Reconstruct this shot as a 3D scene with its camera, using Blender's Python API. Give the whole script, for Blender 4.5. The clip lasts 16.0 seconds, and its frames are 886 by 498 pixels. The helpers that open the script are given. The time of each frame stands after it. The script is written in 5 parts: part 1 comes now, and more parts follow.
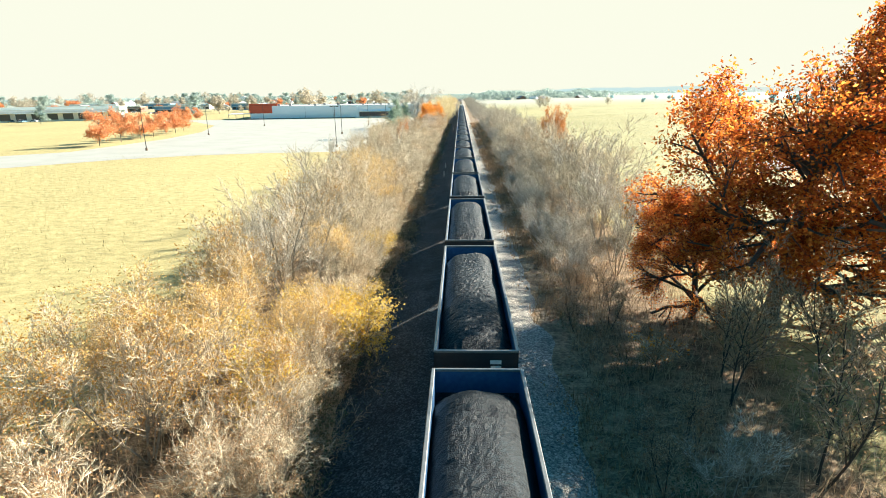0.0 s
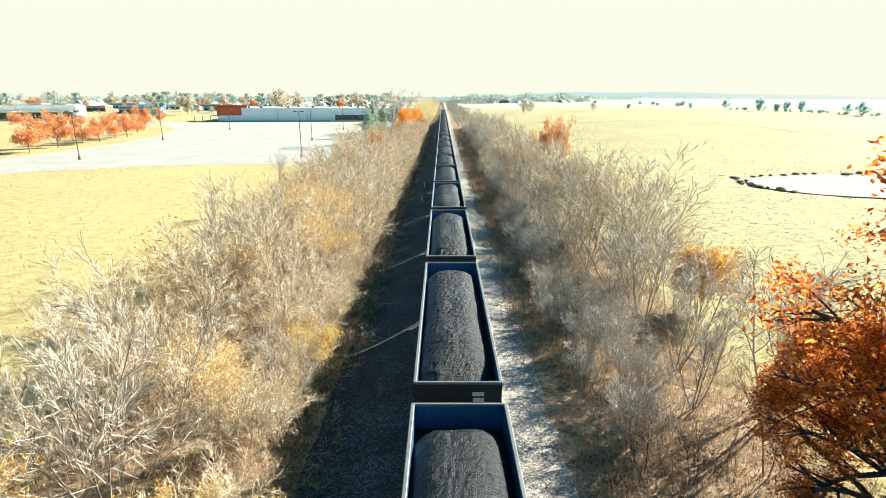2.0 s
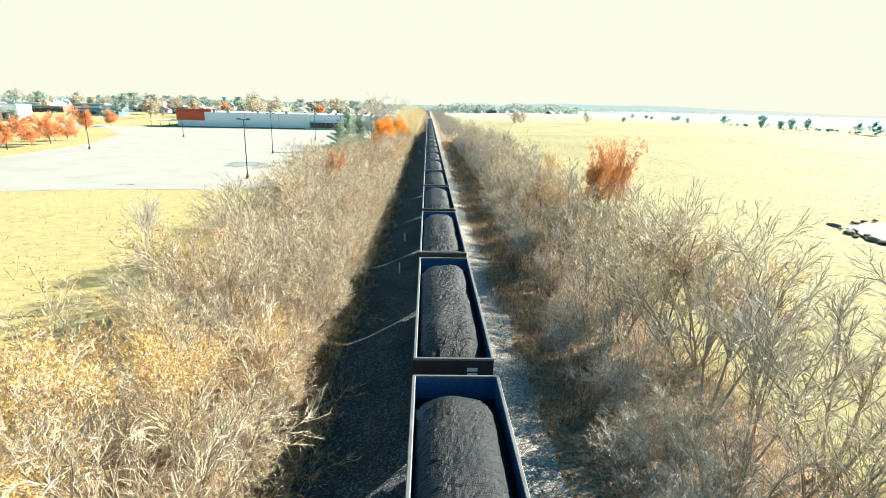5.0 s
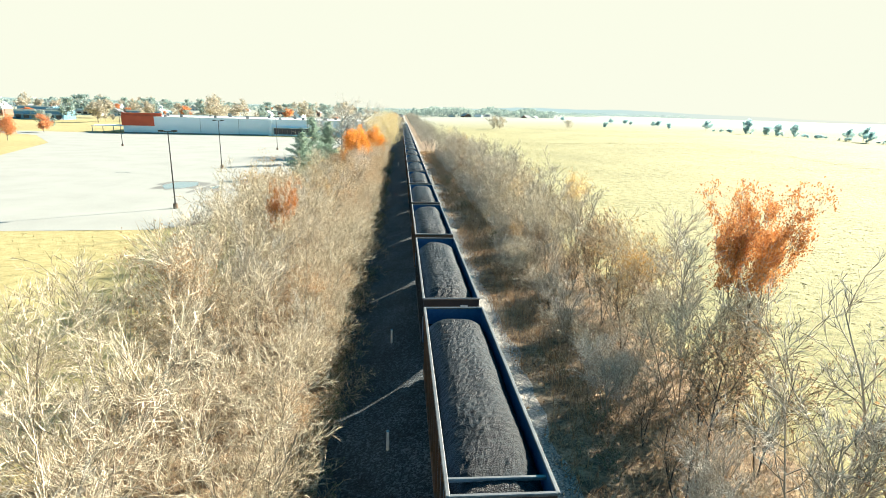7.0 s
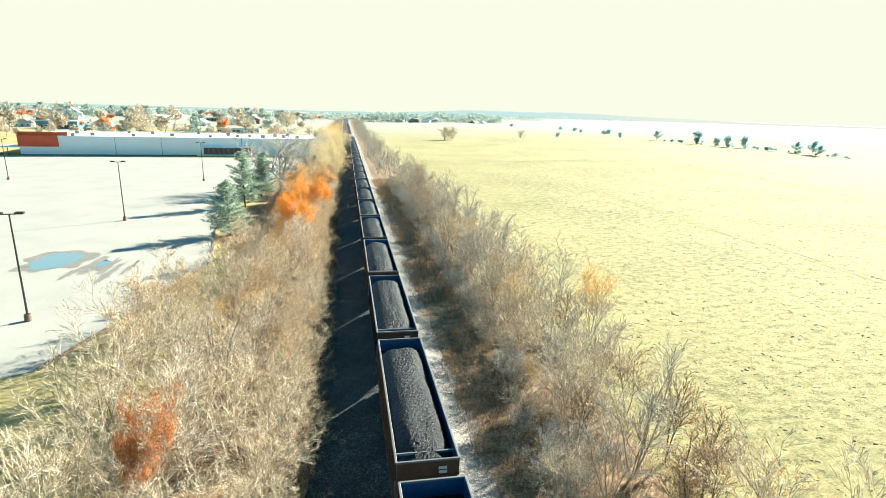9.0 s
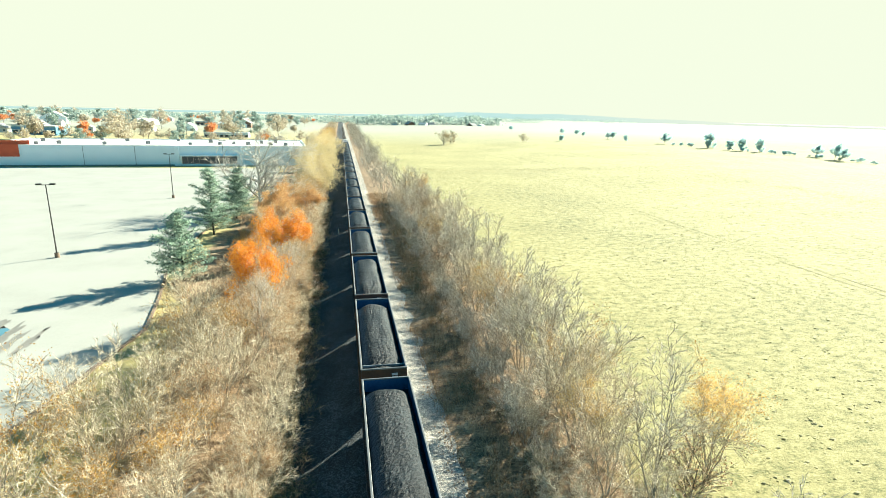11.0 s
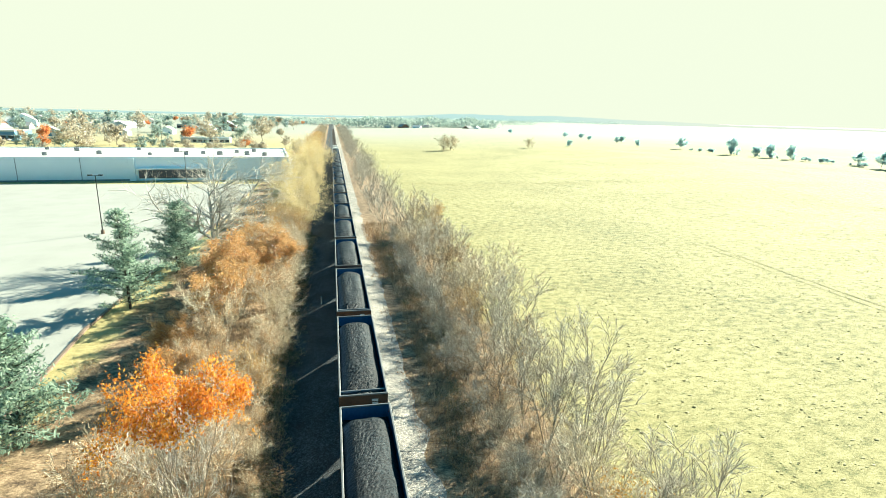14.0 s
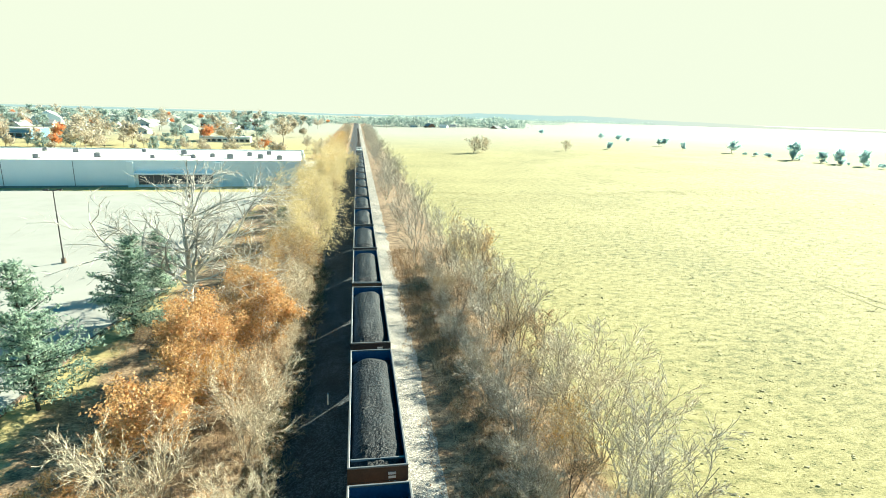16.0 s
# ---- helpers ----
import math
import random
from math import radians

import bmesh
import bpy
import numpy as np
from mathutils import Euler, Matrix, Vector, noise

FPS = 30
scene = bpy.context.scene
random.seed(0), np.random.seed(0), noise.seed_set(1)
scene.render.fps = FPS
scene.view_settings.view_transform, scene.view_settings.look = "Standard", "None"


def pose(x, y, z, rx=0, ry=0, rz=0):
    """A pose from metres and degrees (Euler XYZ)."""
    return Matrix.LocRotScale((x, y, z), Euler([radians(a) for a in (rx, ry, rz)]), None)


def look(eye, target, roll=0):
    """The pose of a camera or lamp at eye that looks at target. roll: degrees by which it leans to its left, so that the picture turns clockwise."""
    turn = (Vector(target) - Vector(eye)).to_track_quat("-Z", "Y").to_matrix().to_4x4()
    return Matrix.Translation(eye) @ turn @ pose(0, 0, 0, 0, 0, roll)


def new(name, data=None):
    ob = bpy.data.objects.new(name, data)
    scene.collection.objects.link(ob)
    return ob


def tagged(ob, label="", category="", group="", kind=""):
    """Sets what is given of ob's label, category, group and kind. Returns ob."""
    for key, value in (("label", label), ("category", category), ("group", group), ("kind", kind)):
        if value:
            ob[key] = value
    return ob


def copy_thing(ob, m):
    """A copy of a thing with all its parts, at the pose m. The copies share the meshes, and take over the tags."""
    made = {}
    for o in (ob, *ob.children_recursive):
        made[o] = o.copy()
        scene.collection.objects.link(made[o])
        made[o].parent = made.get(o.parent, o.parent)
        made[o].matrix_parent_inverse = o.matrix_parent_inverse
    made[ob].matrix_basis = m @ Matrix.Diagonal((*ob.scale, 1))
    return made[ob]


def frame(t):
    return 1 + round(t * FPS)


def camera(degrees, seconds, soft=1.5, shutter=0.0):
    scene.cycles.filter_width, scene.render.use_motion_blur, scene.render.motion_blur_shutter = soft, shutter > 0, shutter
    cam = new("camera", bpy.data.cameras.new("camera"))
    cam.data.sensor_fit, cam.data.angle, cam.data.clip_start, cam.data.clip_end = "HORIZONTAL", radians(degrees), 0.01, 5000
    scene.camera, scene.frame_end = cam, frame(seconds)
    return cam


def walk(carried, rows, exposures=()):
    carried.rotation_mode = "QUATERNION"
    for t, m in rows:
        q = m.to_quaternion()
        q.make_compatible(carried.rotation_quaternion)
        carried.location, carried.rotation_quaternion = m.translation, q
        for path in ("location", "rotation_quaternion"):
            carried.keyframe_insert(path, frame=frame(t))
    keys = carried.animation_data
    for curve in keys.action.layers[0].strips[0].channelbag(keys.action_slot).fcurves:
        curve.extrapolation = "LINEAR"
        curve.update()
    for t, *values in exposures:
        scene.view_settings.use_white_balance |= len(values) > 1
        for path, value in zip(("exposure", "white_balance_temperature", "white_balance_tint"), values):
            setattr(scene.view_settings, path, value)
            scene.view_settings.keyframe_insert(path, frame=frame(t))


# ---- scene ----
cam = camera(80.3, 16.0, soft=0.9)
PATH = [
    (0, (-0.595, -0.081, 14.077), (-0.663, 1.835, 13.508), -0.7),
    (0.5, (-0.254, 4.257, 13.680), (-0.303, 6.178, 13.123), -0),
    (1, (-0.548, 8.423, 14.024), (-0.573, 10.343, 13.467), 0.2),
    (1.5, (-0.478, 12.680, 14.440), (-0.487, 14.599, 13.878), 0),
    (2, (-0.597, 17.223, 14.690), (-0.594, 19.142, 14.129), 0.1),
    (2.5, (-0.468, 22.327, 14.796), (-0.457, 24.247, 14.238), 0.2),
    (3, (-0.307, 28.032, 14.626), (-0.292, 29.955, 14.074), 0.3),
    (3.5, (-0.150, 34.314, 14.831), (-0.122, 36.237, 14.282), 0.6),
    (6, (-2.214, 56.864, 14.312), (-2.125, 58.792, 13.789), 1.7),
    (6.5, (-2.553, 63.682, 14.807), (-2.443, 65.609, 14.283), 1.7),
    (7, (-3.052, 70.555, 15.087), (-2.886, 72.480, 14.570), 1.7),
    (7.5, (-3.337, 76.187, 16.768), (-3.095, 78.104, 16.253), 1.6),
    (8, (-3.725, 81.876, 18.480), (-3.406, 83.783, 17.970), 1.6),
    (8.5, (-3.710, 87.176, 20.120), (-3.358, 89.078, 19.611), 1.6),
    (9, (-3.828, 92.783, 21.469), (-3.470, 94.684, 20.962), 1.7),
    (11.5, (-2.564, 118.446, 22.424), (-2.186, 120.346, 21.925), 1.5),
    (12, (-2.675, 124.040, 22.677), (-2.291, 125.939, 22.179), 1.6),
    (12.5, (-2.335, 129.661, 22.784), (-1.947, 131.559, 22.287), 1.5),
    (13, (-2.136, 135.408, 22.933), (-1.743, 137.305, 22.437), 1.5),
    (13.5, (-2.030, 141.260, 23.086), (-1.630, 143.156, 22.590), 1.6),
    (14, (-1.695, 147.055, 23.199), (-1.292, 148.950, 22.705), 1.5),
    (14.5, (-1.502, 152.900, 23.220), (-1.096, 154.795, 22.726), 1.5),
    (15, (-1.371, 158.863, 23.255), (-1.049, 160.773, 22.759), 1.7),
    (15.5, (-1.271, 165.034, 23.253), (-0.955, 166.945, 22.754), 1.9),
    (16, (-0.950, 171.055, 23.262), (-0.632, 172.965, 22.763), 1.8),
]
EXPOSURES = [(0, 2.0, 6500, 6), (6.0, 2.0, 6500, 5), (9.0, 2.0, 6500, 3), (11.5, 1.99, 6500, -5), (16, 1.99, 6500, -6)]
walk(cam, [(t, look(eye, target, roll)) for t, eye, target, roll in PATH], EXPOSURES)

# ---------------------------------------------------------------- light
SUN_AZ, SUN_EL = radians(58), radians(28.5)
world = bpy.data.worlds.new("sky")
scene.world = world
world.use_nodes = True
wn = world.node_tree.nodes
sky = wn.new("ShaderNodeTexSky")
sky.sky_type = 'NISHITA'
sky.sun_disc = False
sky.sun_elevation, sky.sun_rotation = SUN_EL, SUN_AZ
sky.air_density, sky.dust_density, sky.ozone_density = 1.0, 0.2, 1.0
wl = world.node_tree.links
wn["Background"].inputs[1].default_value = 0.046
teal = wn.new("ShaderNodeMix")
teal.data_type, teal.blend_type = 'RGBA', 'MULTIPLY'
teal.inputs[0].default_value, teal.inputs[7].default_value = 1, (0.13, 0.90, 1.02, 1)
wl.new(sky.outputs[0], teal.inputs[6])
wl.new(teal.outputs[2], wn["Background"].inputs[0])
# pale haze that lies over the horizon and thins out overhead
haze = wn.new("ShaderNodeBackground")
haze.inputs[0].default_value = (0.985, 0.975, 0.83, 1)
up = wn.new("ShaderNodeSeparateXYZ")
ray = wn.new("ShaderNodeTexCoord").outputs["Generated"]
wl.new(ray, up.inputs[0])
sunward = wn.new("ShaderNodeVectorMath")
sunward.operation = 'DOT_PRODUCT'
sunward.inputs[1].default_value = (math.sin(radians(20)), math.cos(radians(20)), 0)
wl.new(ray, sunward.inputs[0])
glow = wn.new("ShaderNodeMapRange")
glow.interpolation_type = 'SMOOTHSTEP'
glow.inputs[1].default_value, glow.inputs[2].default_value, glow.inputs[3].default_value, glow.inputs[4].default_value = -0.7, 0.4, 0.12, 0.25
wl.new(sunward.outputs["Value"], glow.inputs[0])
wl.new(glow.outputs[0], haze.inputs[1])
side = wn.new("ShaderNodeMapRange")
side.inputs[1].default_value, side.inputs[2].default_value = -0.6, 0.3
wl.new(sunward.outputs["Value"], side.inputs[0])
hue = wn.new("ShaderNodeMix")
hue.data_type = 'RGBA'
hue.inputs[6].default_value, hue.inputs[7].default_value = (0.40, 0.92, 1.0, 1), (0.985, 0.975, 0.83, 1)
wl.new(side.outputs[0], hue.inputs[0])
wl.new(hue.outputs[2], haze.inputs[0])
thin = wn.new("ShaderNodeMapRange")
thin.interpolation_type = 'SMOOTHSTEP'
thin.inputs[1].default_value, thin.inputs[2].default_value = 0.19, 0.32
wl.new(up.outputs[2], thin.inputs[0])
blend = wn.new("ShaderNodeMixShader")
wl.new(thin.outputs[0], blend.inputs[0])
wl.new(haze.outputs[0], blend.inputs[1])
wl.new(wn["Background"].outputs[0], blend.inputs[2])
wl.new(blend.outputs[0], wn["World Output"].inputs[0])
sun_data = bpy.data.lights.new("sun", 'SUN')
sun_data.energy, sun_data.angle, sun_data.color = 5.0, radians(0.5), (1.0, 0.91, 0.78)
sun = new("sun", sun_data)
sun.matrix_world = look((math.sin(SUN_AZ) * math.cos(SUN_EL) * 90, math.cos(SUN_AZ) * math.cos(SUN_EL) * 90, math.sin(SUN_EL) * 90), (0, 0, 0))


# ---------------------------------------------------------------- materials
def material(name, rough=0.9, metal=0.0):
    m = bpy.data.materials.new(name)
    m.use_nodes = True
    b = m.node_tree.nodes["Principled BSDF"]
    b.inputs["Roughness"].default_value, b.inputs["Metallic"].default_value = rough, metal
    return m, m.node_tree.nodes, m.node_tree.links, b


def ramp(nodes, stops):
    r = nodes.new("ShaderNodeValToRGB")
    e = r.color_ramp.elements
    while len(e) < len(stops):
        e.new(0.5)
    for el, (pos, col) in zip(e, stops):
        el.position, el.color = pos, (*col, 1)
    return r


def tex_noise(nodes, links, vec, scale, detail=4.0, rough=0.6):
    n = nodes.new("ShaderNodeTexNoise")
    n.inputs["Scale"].default_value, n.inputs["Detail"].default_value, n.inputs["Roughness"].default_value = scale, detail, rough
    links.new(vec, n.inputs["Vector"])
    return n.outputs[0]


def surface(name, stops, scale=1.0, rough=0.9, metal=0.0, fine=12.0, bump=0.3, dist=0.02, stains=None, random_tint=0.0):
    """Two scales of noise: stops coloured over the coarse one mixed with the fine one, relief by the fine one."""
    m, nodes, links, b = material(name, rough, metal)
    vec = nodes.new("ShaderNodeTexCoord").outputs["Object"]
    big = tex_noise(nodes, links, vec, scale, 3)
    small = tex_noise(nodes, links, vec, scale * fine, 5, 0.7)
    mix = nodes.new("ShaderNodeMix")
    mix.inputs[0].default_value = 0.45
    links.new(big, mix.inputs[2])
    links.new(small, mix.inputs[3])
    r = ramp(nodes, stops)
    links.new(mix.outputs[0], r.inputs[0])
    out = r.outputs[0]
    if random_tint:
        info = nodes.new("ShaderNodeObjectInfo")
        mr = nodes.new("ShaderNodeMapRange")
        mr.inputs[3].default_value, mr.inputs[4].default_value = 1 - random_tint, 1 + random_tint
        links.new(info.outputs["Random"], mr.inputs[0])
        mul = nodes.new("ShaderNodeMix")
        mul.data_type, mul.blend_type = 'RGBA', 'MULTIPLY'
        mul.inputs[0].default_value = 1
        links.new(out, mul.inputs[6])
        links.new(mr.outputs[0], mul.inputs[7])
        out = mul.outputs[2]
    links.new(out, b.inputs["Base Color"])
    bp = nodes.new("ShaderNodeBump")
    bp.inputs["Strength"].default_value, bp.inputs["Distance"].default_value = bump, dist
    links.new(small, bp.inputs["Height"])
    links.new(bp.outputs[0], b.inputs["Normal"])
    return m


def stone_bed(name, stops, scale, rough=0.9, dist=0.04, gloss=0.5):
    """Crushed stone: cells with their own tone, gaps between them."""
    m, nodes, links, b = material(name, rough)
    b.inputs["Specular IOR Level"].default_value = gloss
    vec = nodes.new("ShaderNodeTexCoord").outputs["Object"]
    v = nodes.new("ShaderNodeTexVoronoi")
    v.inputs["Scale"].default_value = scale
    links.new(vec, v.inputs["Vector"])
    big = tex_noise(nodes, links, vec, 0.35, 4)
    sep = nodes.new("ShaderNodeSeparateColor")
    links.new(v.outputs["Color"], sep.inputs[0])
    mix = nodes.new("ShaderNodeMix")
    mix.inputs[0].default_value = 0.5
    links.new(sep.outputs[0], mix.inputs[2])
    links.new(big, mix.inputs[3])
    r = ramp(nodes, stops)
    links.new(mix.outputs[0], r.inputs[0])
    links.new(r.outputs[0], b.inputs["Base Color"])
    bp = nodes.new("ShaderNodeBump")
    bp.invert = True
    bp.inputs["Strength"].default_value, bp.inputs["Distance"].default_value = 0.9, dist
    links.new(v.outputs["Distance"], bp.inputs["Height"])
    links.new(bp.outputs[0], b.inputs["Normal"])
    return m


def foliage(name, stops, glow=0.35):
    """Leaves: each island its own tone, light coming through."""
    m, nodes, links, b = material(name, 0.6)
    g = nodes.new("ShaderNodeNewGeometry")
    r = ramp(nodes, stops)
    links.new(g.outputs["Random Per Island"], r.inputs[0])
    links.new(r.outputs[0], b.inputs["Base Color"])
    t = nodes.new("ShaderNodeBsdfTranslucent")
    links.new(r.outputs[0], t.inputs[0])
    mx = nodes.new("ShaderNodeMixShader")
    mx.inputs[0].default_value = glow
    links.new(b.outputs[0], mx.inputs[1])
    links.new(t.outputs[0], mx.inputs[2])
    links.new(mx.outputs[0], nodes["Material Output"].inputs[0])
    return m


M_BALLAST = stone_bed("ballast_stone", [(0.2, (0.07, 0.068, 0.064)), (0.5, (0.23, 0.212, 0.183)), (0.8, (0.50, 0.462, 0.395))], 14)
# darker, bluer ballast: the train's shadow is put into this colour
M_BALLAST_SHADE = stone_bed("shade_darkened_ballast", [(0.25, (0.006, 0.009, 0.011)), (0.55, (0.023, 0.031, 0.038)), (0.85, (0.125, 0.145, 0.16))], 14)
M_CONCRETE = surface("pale_concrete", [(0.3, (0.25, 0.25, 0.225)), (0.55, (0.305, 0.305, 0.275)), (0.8, (0.335, 0.335, 0.305))], 0.12, fine=40, bump=0.15)
M_KERB = surface("kerb_concrete", [(0.3, (0.12, 0.085, 0.06)), (0.7, (0.23, 0.165, 0.12))], 0.8)
M_CAR_DARK = surface("black_painted_steel", [(0.3, (0.012, 0.014, 0.018)), (0.65, (0.03, 0.034, 0.04)), (0.85, (0.07, 0.055, 0.045))], 0.9, 0.55, 0.2, fine=9)
M_CAR_RUST = surface("rust_brown_steel", [(0.3, (0.05, 0.028, 0.018)), (0.6, (0.13, 0.065, 0.035)), (0.85, (0.22, 0.13, 0.08))], 0.9, 0.7, 0.1, fine=9)
# worn aluminium with the sky's blue reflection put into its colour
M_CAR_INNER = surface("worn_aluminium_sky_blue", [(0.3, (0.03, 0.085, 0.19)), (0.7, (0.08, 0.19, 0.36))], 0.7, 0.42, 0.4, fine=8)
M_RIM = surface("bare_aluminium_rim", [(0.3, (0.14, 0.14, 0.14)), (0.7, (0.30, 0.30, 0.29))], 1.2, 0.45, 0.6, fine=9)
M_COAL = stone_bed("coal_lumps", [(0.3, (0.002, 0.004, 0.006)), (0.62, (0.0065, 0.0118, 0.0155)), (0.9, (0.040, 0.066, 0.080))], 23, 0.5, 0.035, 0.25)
M_STEEL = surface("wheel_steel", [(0.3, (0.04, 0.035, 0.03)), (0.7, (0.12, 0.10, 0.08))], 2, 0.5, 0.7)
M_RAIL = surface("rail_steel", [(0.3, (0.14, 0.10, 0.08)), (0.7, (0.28, 0.24, 0.21))], 2, 0.4, 0.8)
M_TIE = surface("tie_wood", [(0.3, (0.05, 0.04, 0.03)), (0.7, (0.14, 0.11, 0.09))], 2)
M_BARK = surface("grey_brown_bark", [(0.3, (0.10, 0.078, 0.06)), (0.7, (0.27, 0.22, 0.175))], 1.5, fine=8, bump=0.6, random_tint=0.15)
M_BRANCH = surface("pale_weathered_branches", [(0.3, (0.20, 0.165, 0.125)), (0.7, (0.50, 0.435, 0.345))], 1.5, fine=8, bump=0.5, random_tint=0.2)
M_BARK_DARK = surface("dark_oak_bark", [(0.3, (0.025, 0.021, 0.018)), (0.7, (0.075, 0.062, 0.052))], 1.5, fine=8, bump=0.6)
M_TWIG_TAN = foliage("tan_twigs", [(0.0, (0.10, 0.072, 0.045)), (0.25, (0.42, 0.345, 0.235)), (0.6, (0.66, 0.565, 0.405)), (1.0, (0.88, 0.785, 0.60))], 0.12)
M_TWIG_GREY = foliage("grey_twigs", [(0.0, (0.06, 0.05, 0.038)), (0.28, (0.31, 0.277, 0.222)), (0.6, (0.54, 0.49, 0.40)), (1.0, (0.84, 0.78, 0.655))], 0.10)
M_TWIG_PALE = foliage("pale_bark_twigs", [(0.0, (0.38, 0.36, 0.31)), (0.5, (0.58, 0.55, 0.49)), (1.0, (0.74, 0.71, 0.65))], 0.3)
M_LEAF_ORANGE = foliage("orange_oak_leaves", [(0.0, (0.27, 0.06, 0.016)), (0.4, (0.52, 0.13, 0.024)), (0.75, (0.72, 0.235, 0.036)), (1.0, (0.84, 0.42, 0.09))], 0.66)
M_LEAF_GOLD = foliage("golden_leaves", [(0.0, (0.34, 0.16, 0.04)), (0.5, (0.55, 0.30, 0.07)), (1.0, (0.66, 0.45, 0.14))], 0.45)
M_LEAF_FLAME = foliage("bright_orange_leaves", [(0.0, (0.50, 0.14, 0.03)), (0.5, (0.78, 0.31, 0.035)), (1.0, (0.86, 0.52, 0.11))], 0.5)
M_LEAF_BROWN = foliage("rusty_brown_leaves", [(0.0, (0.30, 0.16, 0.08)), (0.5, (0.50, 0.29, 0.14)), (1.0, (0.64, 0.44, 0.24))], 0.4)
M_LEAF_GREEN = foliage("dull_green_leaves", [(0.0, (0.03, 0.05, 0.02)), (0.5, (0.07, 0.10, 0.04)), (1.0, (0.14, 0.16, 0.07))], 0.3)
M_NEEDLES = foliage("blue_green_needles", [(0.0, (0.09, 0.15, 0.115)), (0.5, (0.30, 0.41, 0.32)), (1.0, (0.55, 0.66, 0.52))], 0.6)
M_GRASS = foliage("dry_grass_blades", [(0.0, (0.13, 0.13, 0.05)), (0.5, (0.34, 0.29, 0.13)), (1.0, (0.52, 0.44, 0.24))], 0.3)
M_WALL_WHITE = surface("white_painted_wall", [(0.3, (0.80, 0.87, 0.89)), (0.7, (0.88, 0.93, 0.95))], 0.15, 0.6, fine=20, bump=0.1)
M_ROOF_WHITE = surface("white_roof_membrane", [(0.3, (0.56, 0.56, 0.53)), (0.7, (0.70, 0.70, 0.66))], 0.1, 0.7, fine=30, bump=0.1)
M_RED = surface("red_orange_fascia", [(0.3, (0.55, 0.07, 0.025)), (0.7, (0.68, 0.11, 0.04))], 0.3, 0.5)
M_METAL_GREY = surface("grey_painted_metal", [(0.3, (0.16, 0.17, 0.18)), (0.7, (0.30, 0.31, 0.32))], 1, 0.5, 0.4)
M_POLE = surface("dark_bronze_pole", [(0.3, (0.035, 0.032, 0.03)), (0.7, (0.08, 0.075, 0.07))], 1, 0.45, 0.5)
M_BRICK = surface("brown_brick", [(0.3, (0.16, 0.085, 0.06)), (0.7, (0.30, 0.18, 0.13))], 0.5, fine=20)
M_SHINGLE = surface("grey_shingles", [(0.3, (0.20, 0.20, 0.20)), (0.7, (0.36, 0.355, 0.345))], 0.4, fine=15)
M_SIDING = surface("pale_siding", [(0.3, (0.48, 0.47, 0.44)), (0.7, (0.66, 0.65, 0.60))], 0.3, fine=20, random_tint=0.2)
M_BLUE = surface("blue_sheet_metal", [(0.3, (0.08, 0.22, 0.34)), (0.7, (0.16, 0.34, 0.46))], 0.5, 0.5)
M_ROCK = surface("bank_rock", [(0.3, (0.10, 0.085, 0.07)), (0.7, (0.28, 0.24, 0.20))], 1.2, bump=0.7, dist=0.06)
M_WHITE = surface("white_plastic", [(0.3, (0.60, 0.60, 0.58)), (0.7, (0.78, 0.78, 0.75))], 1, 0.5)


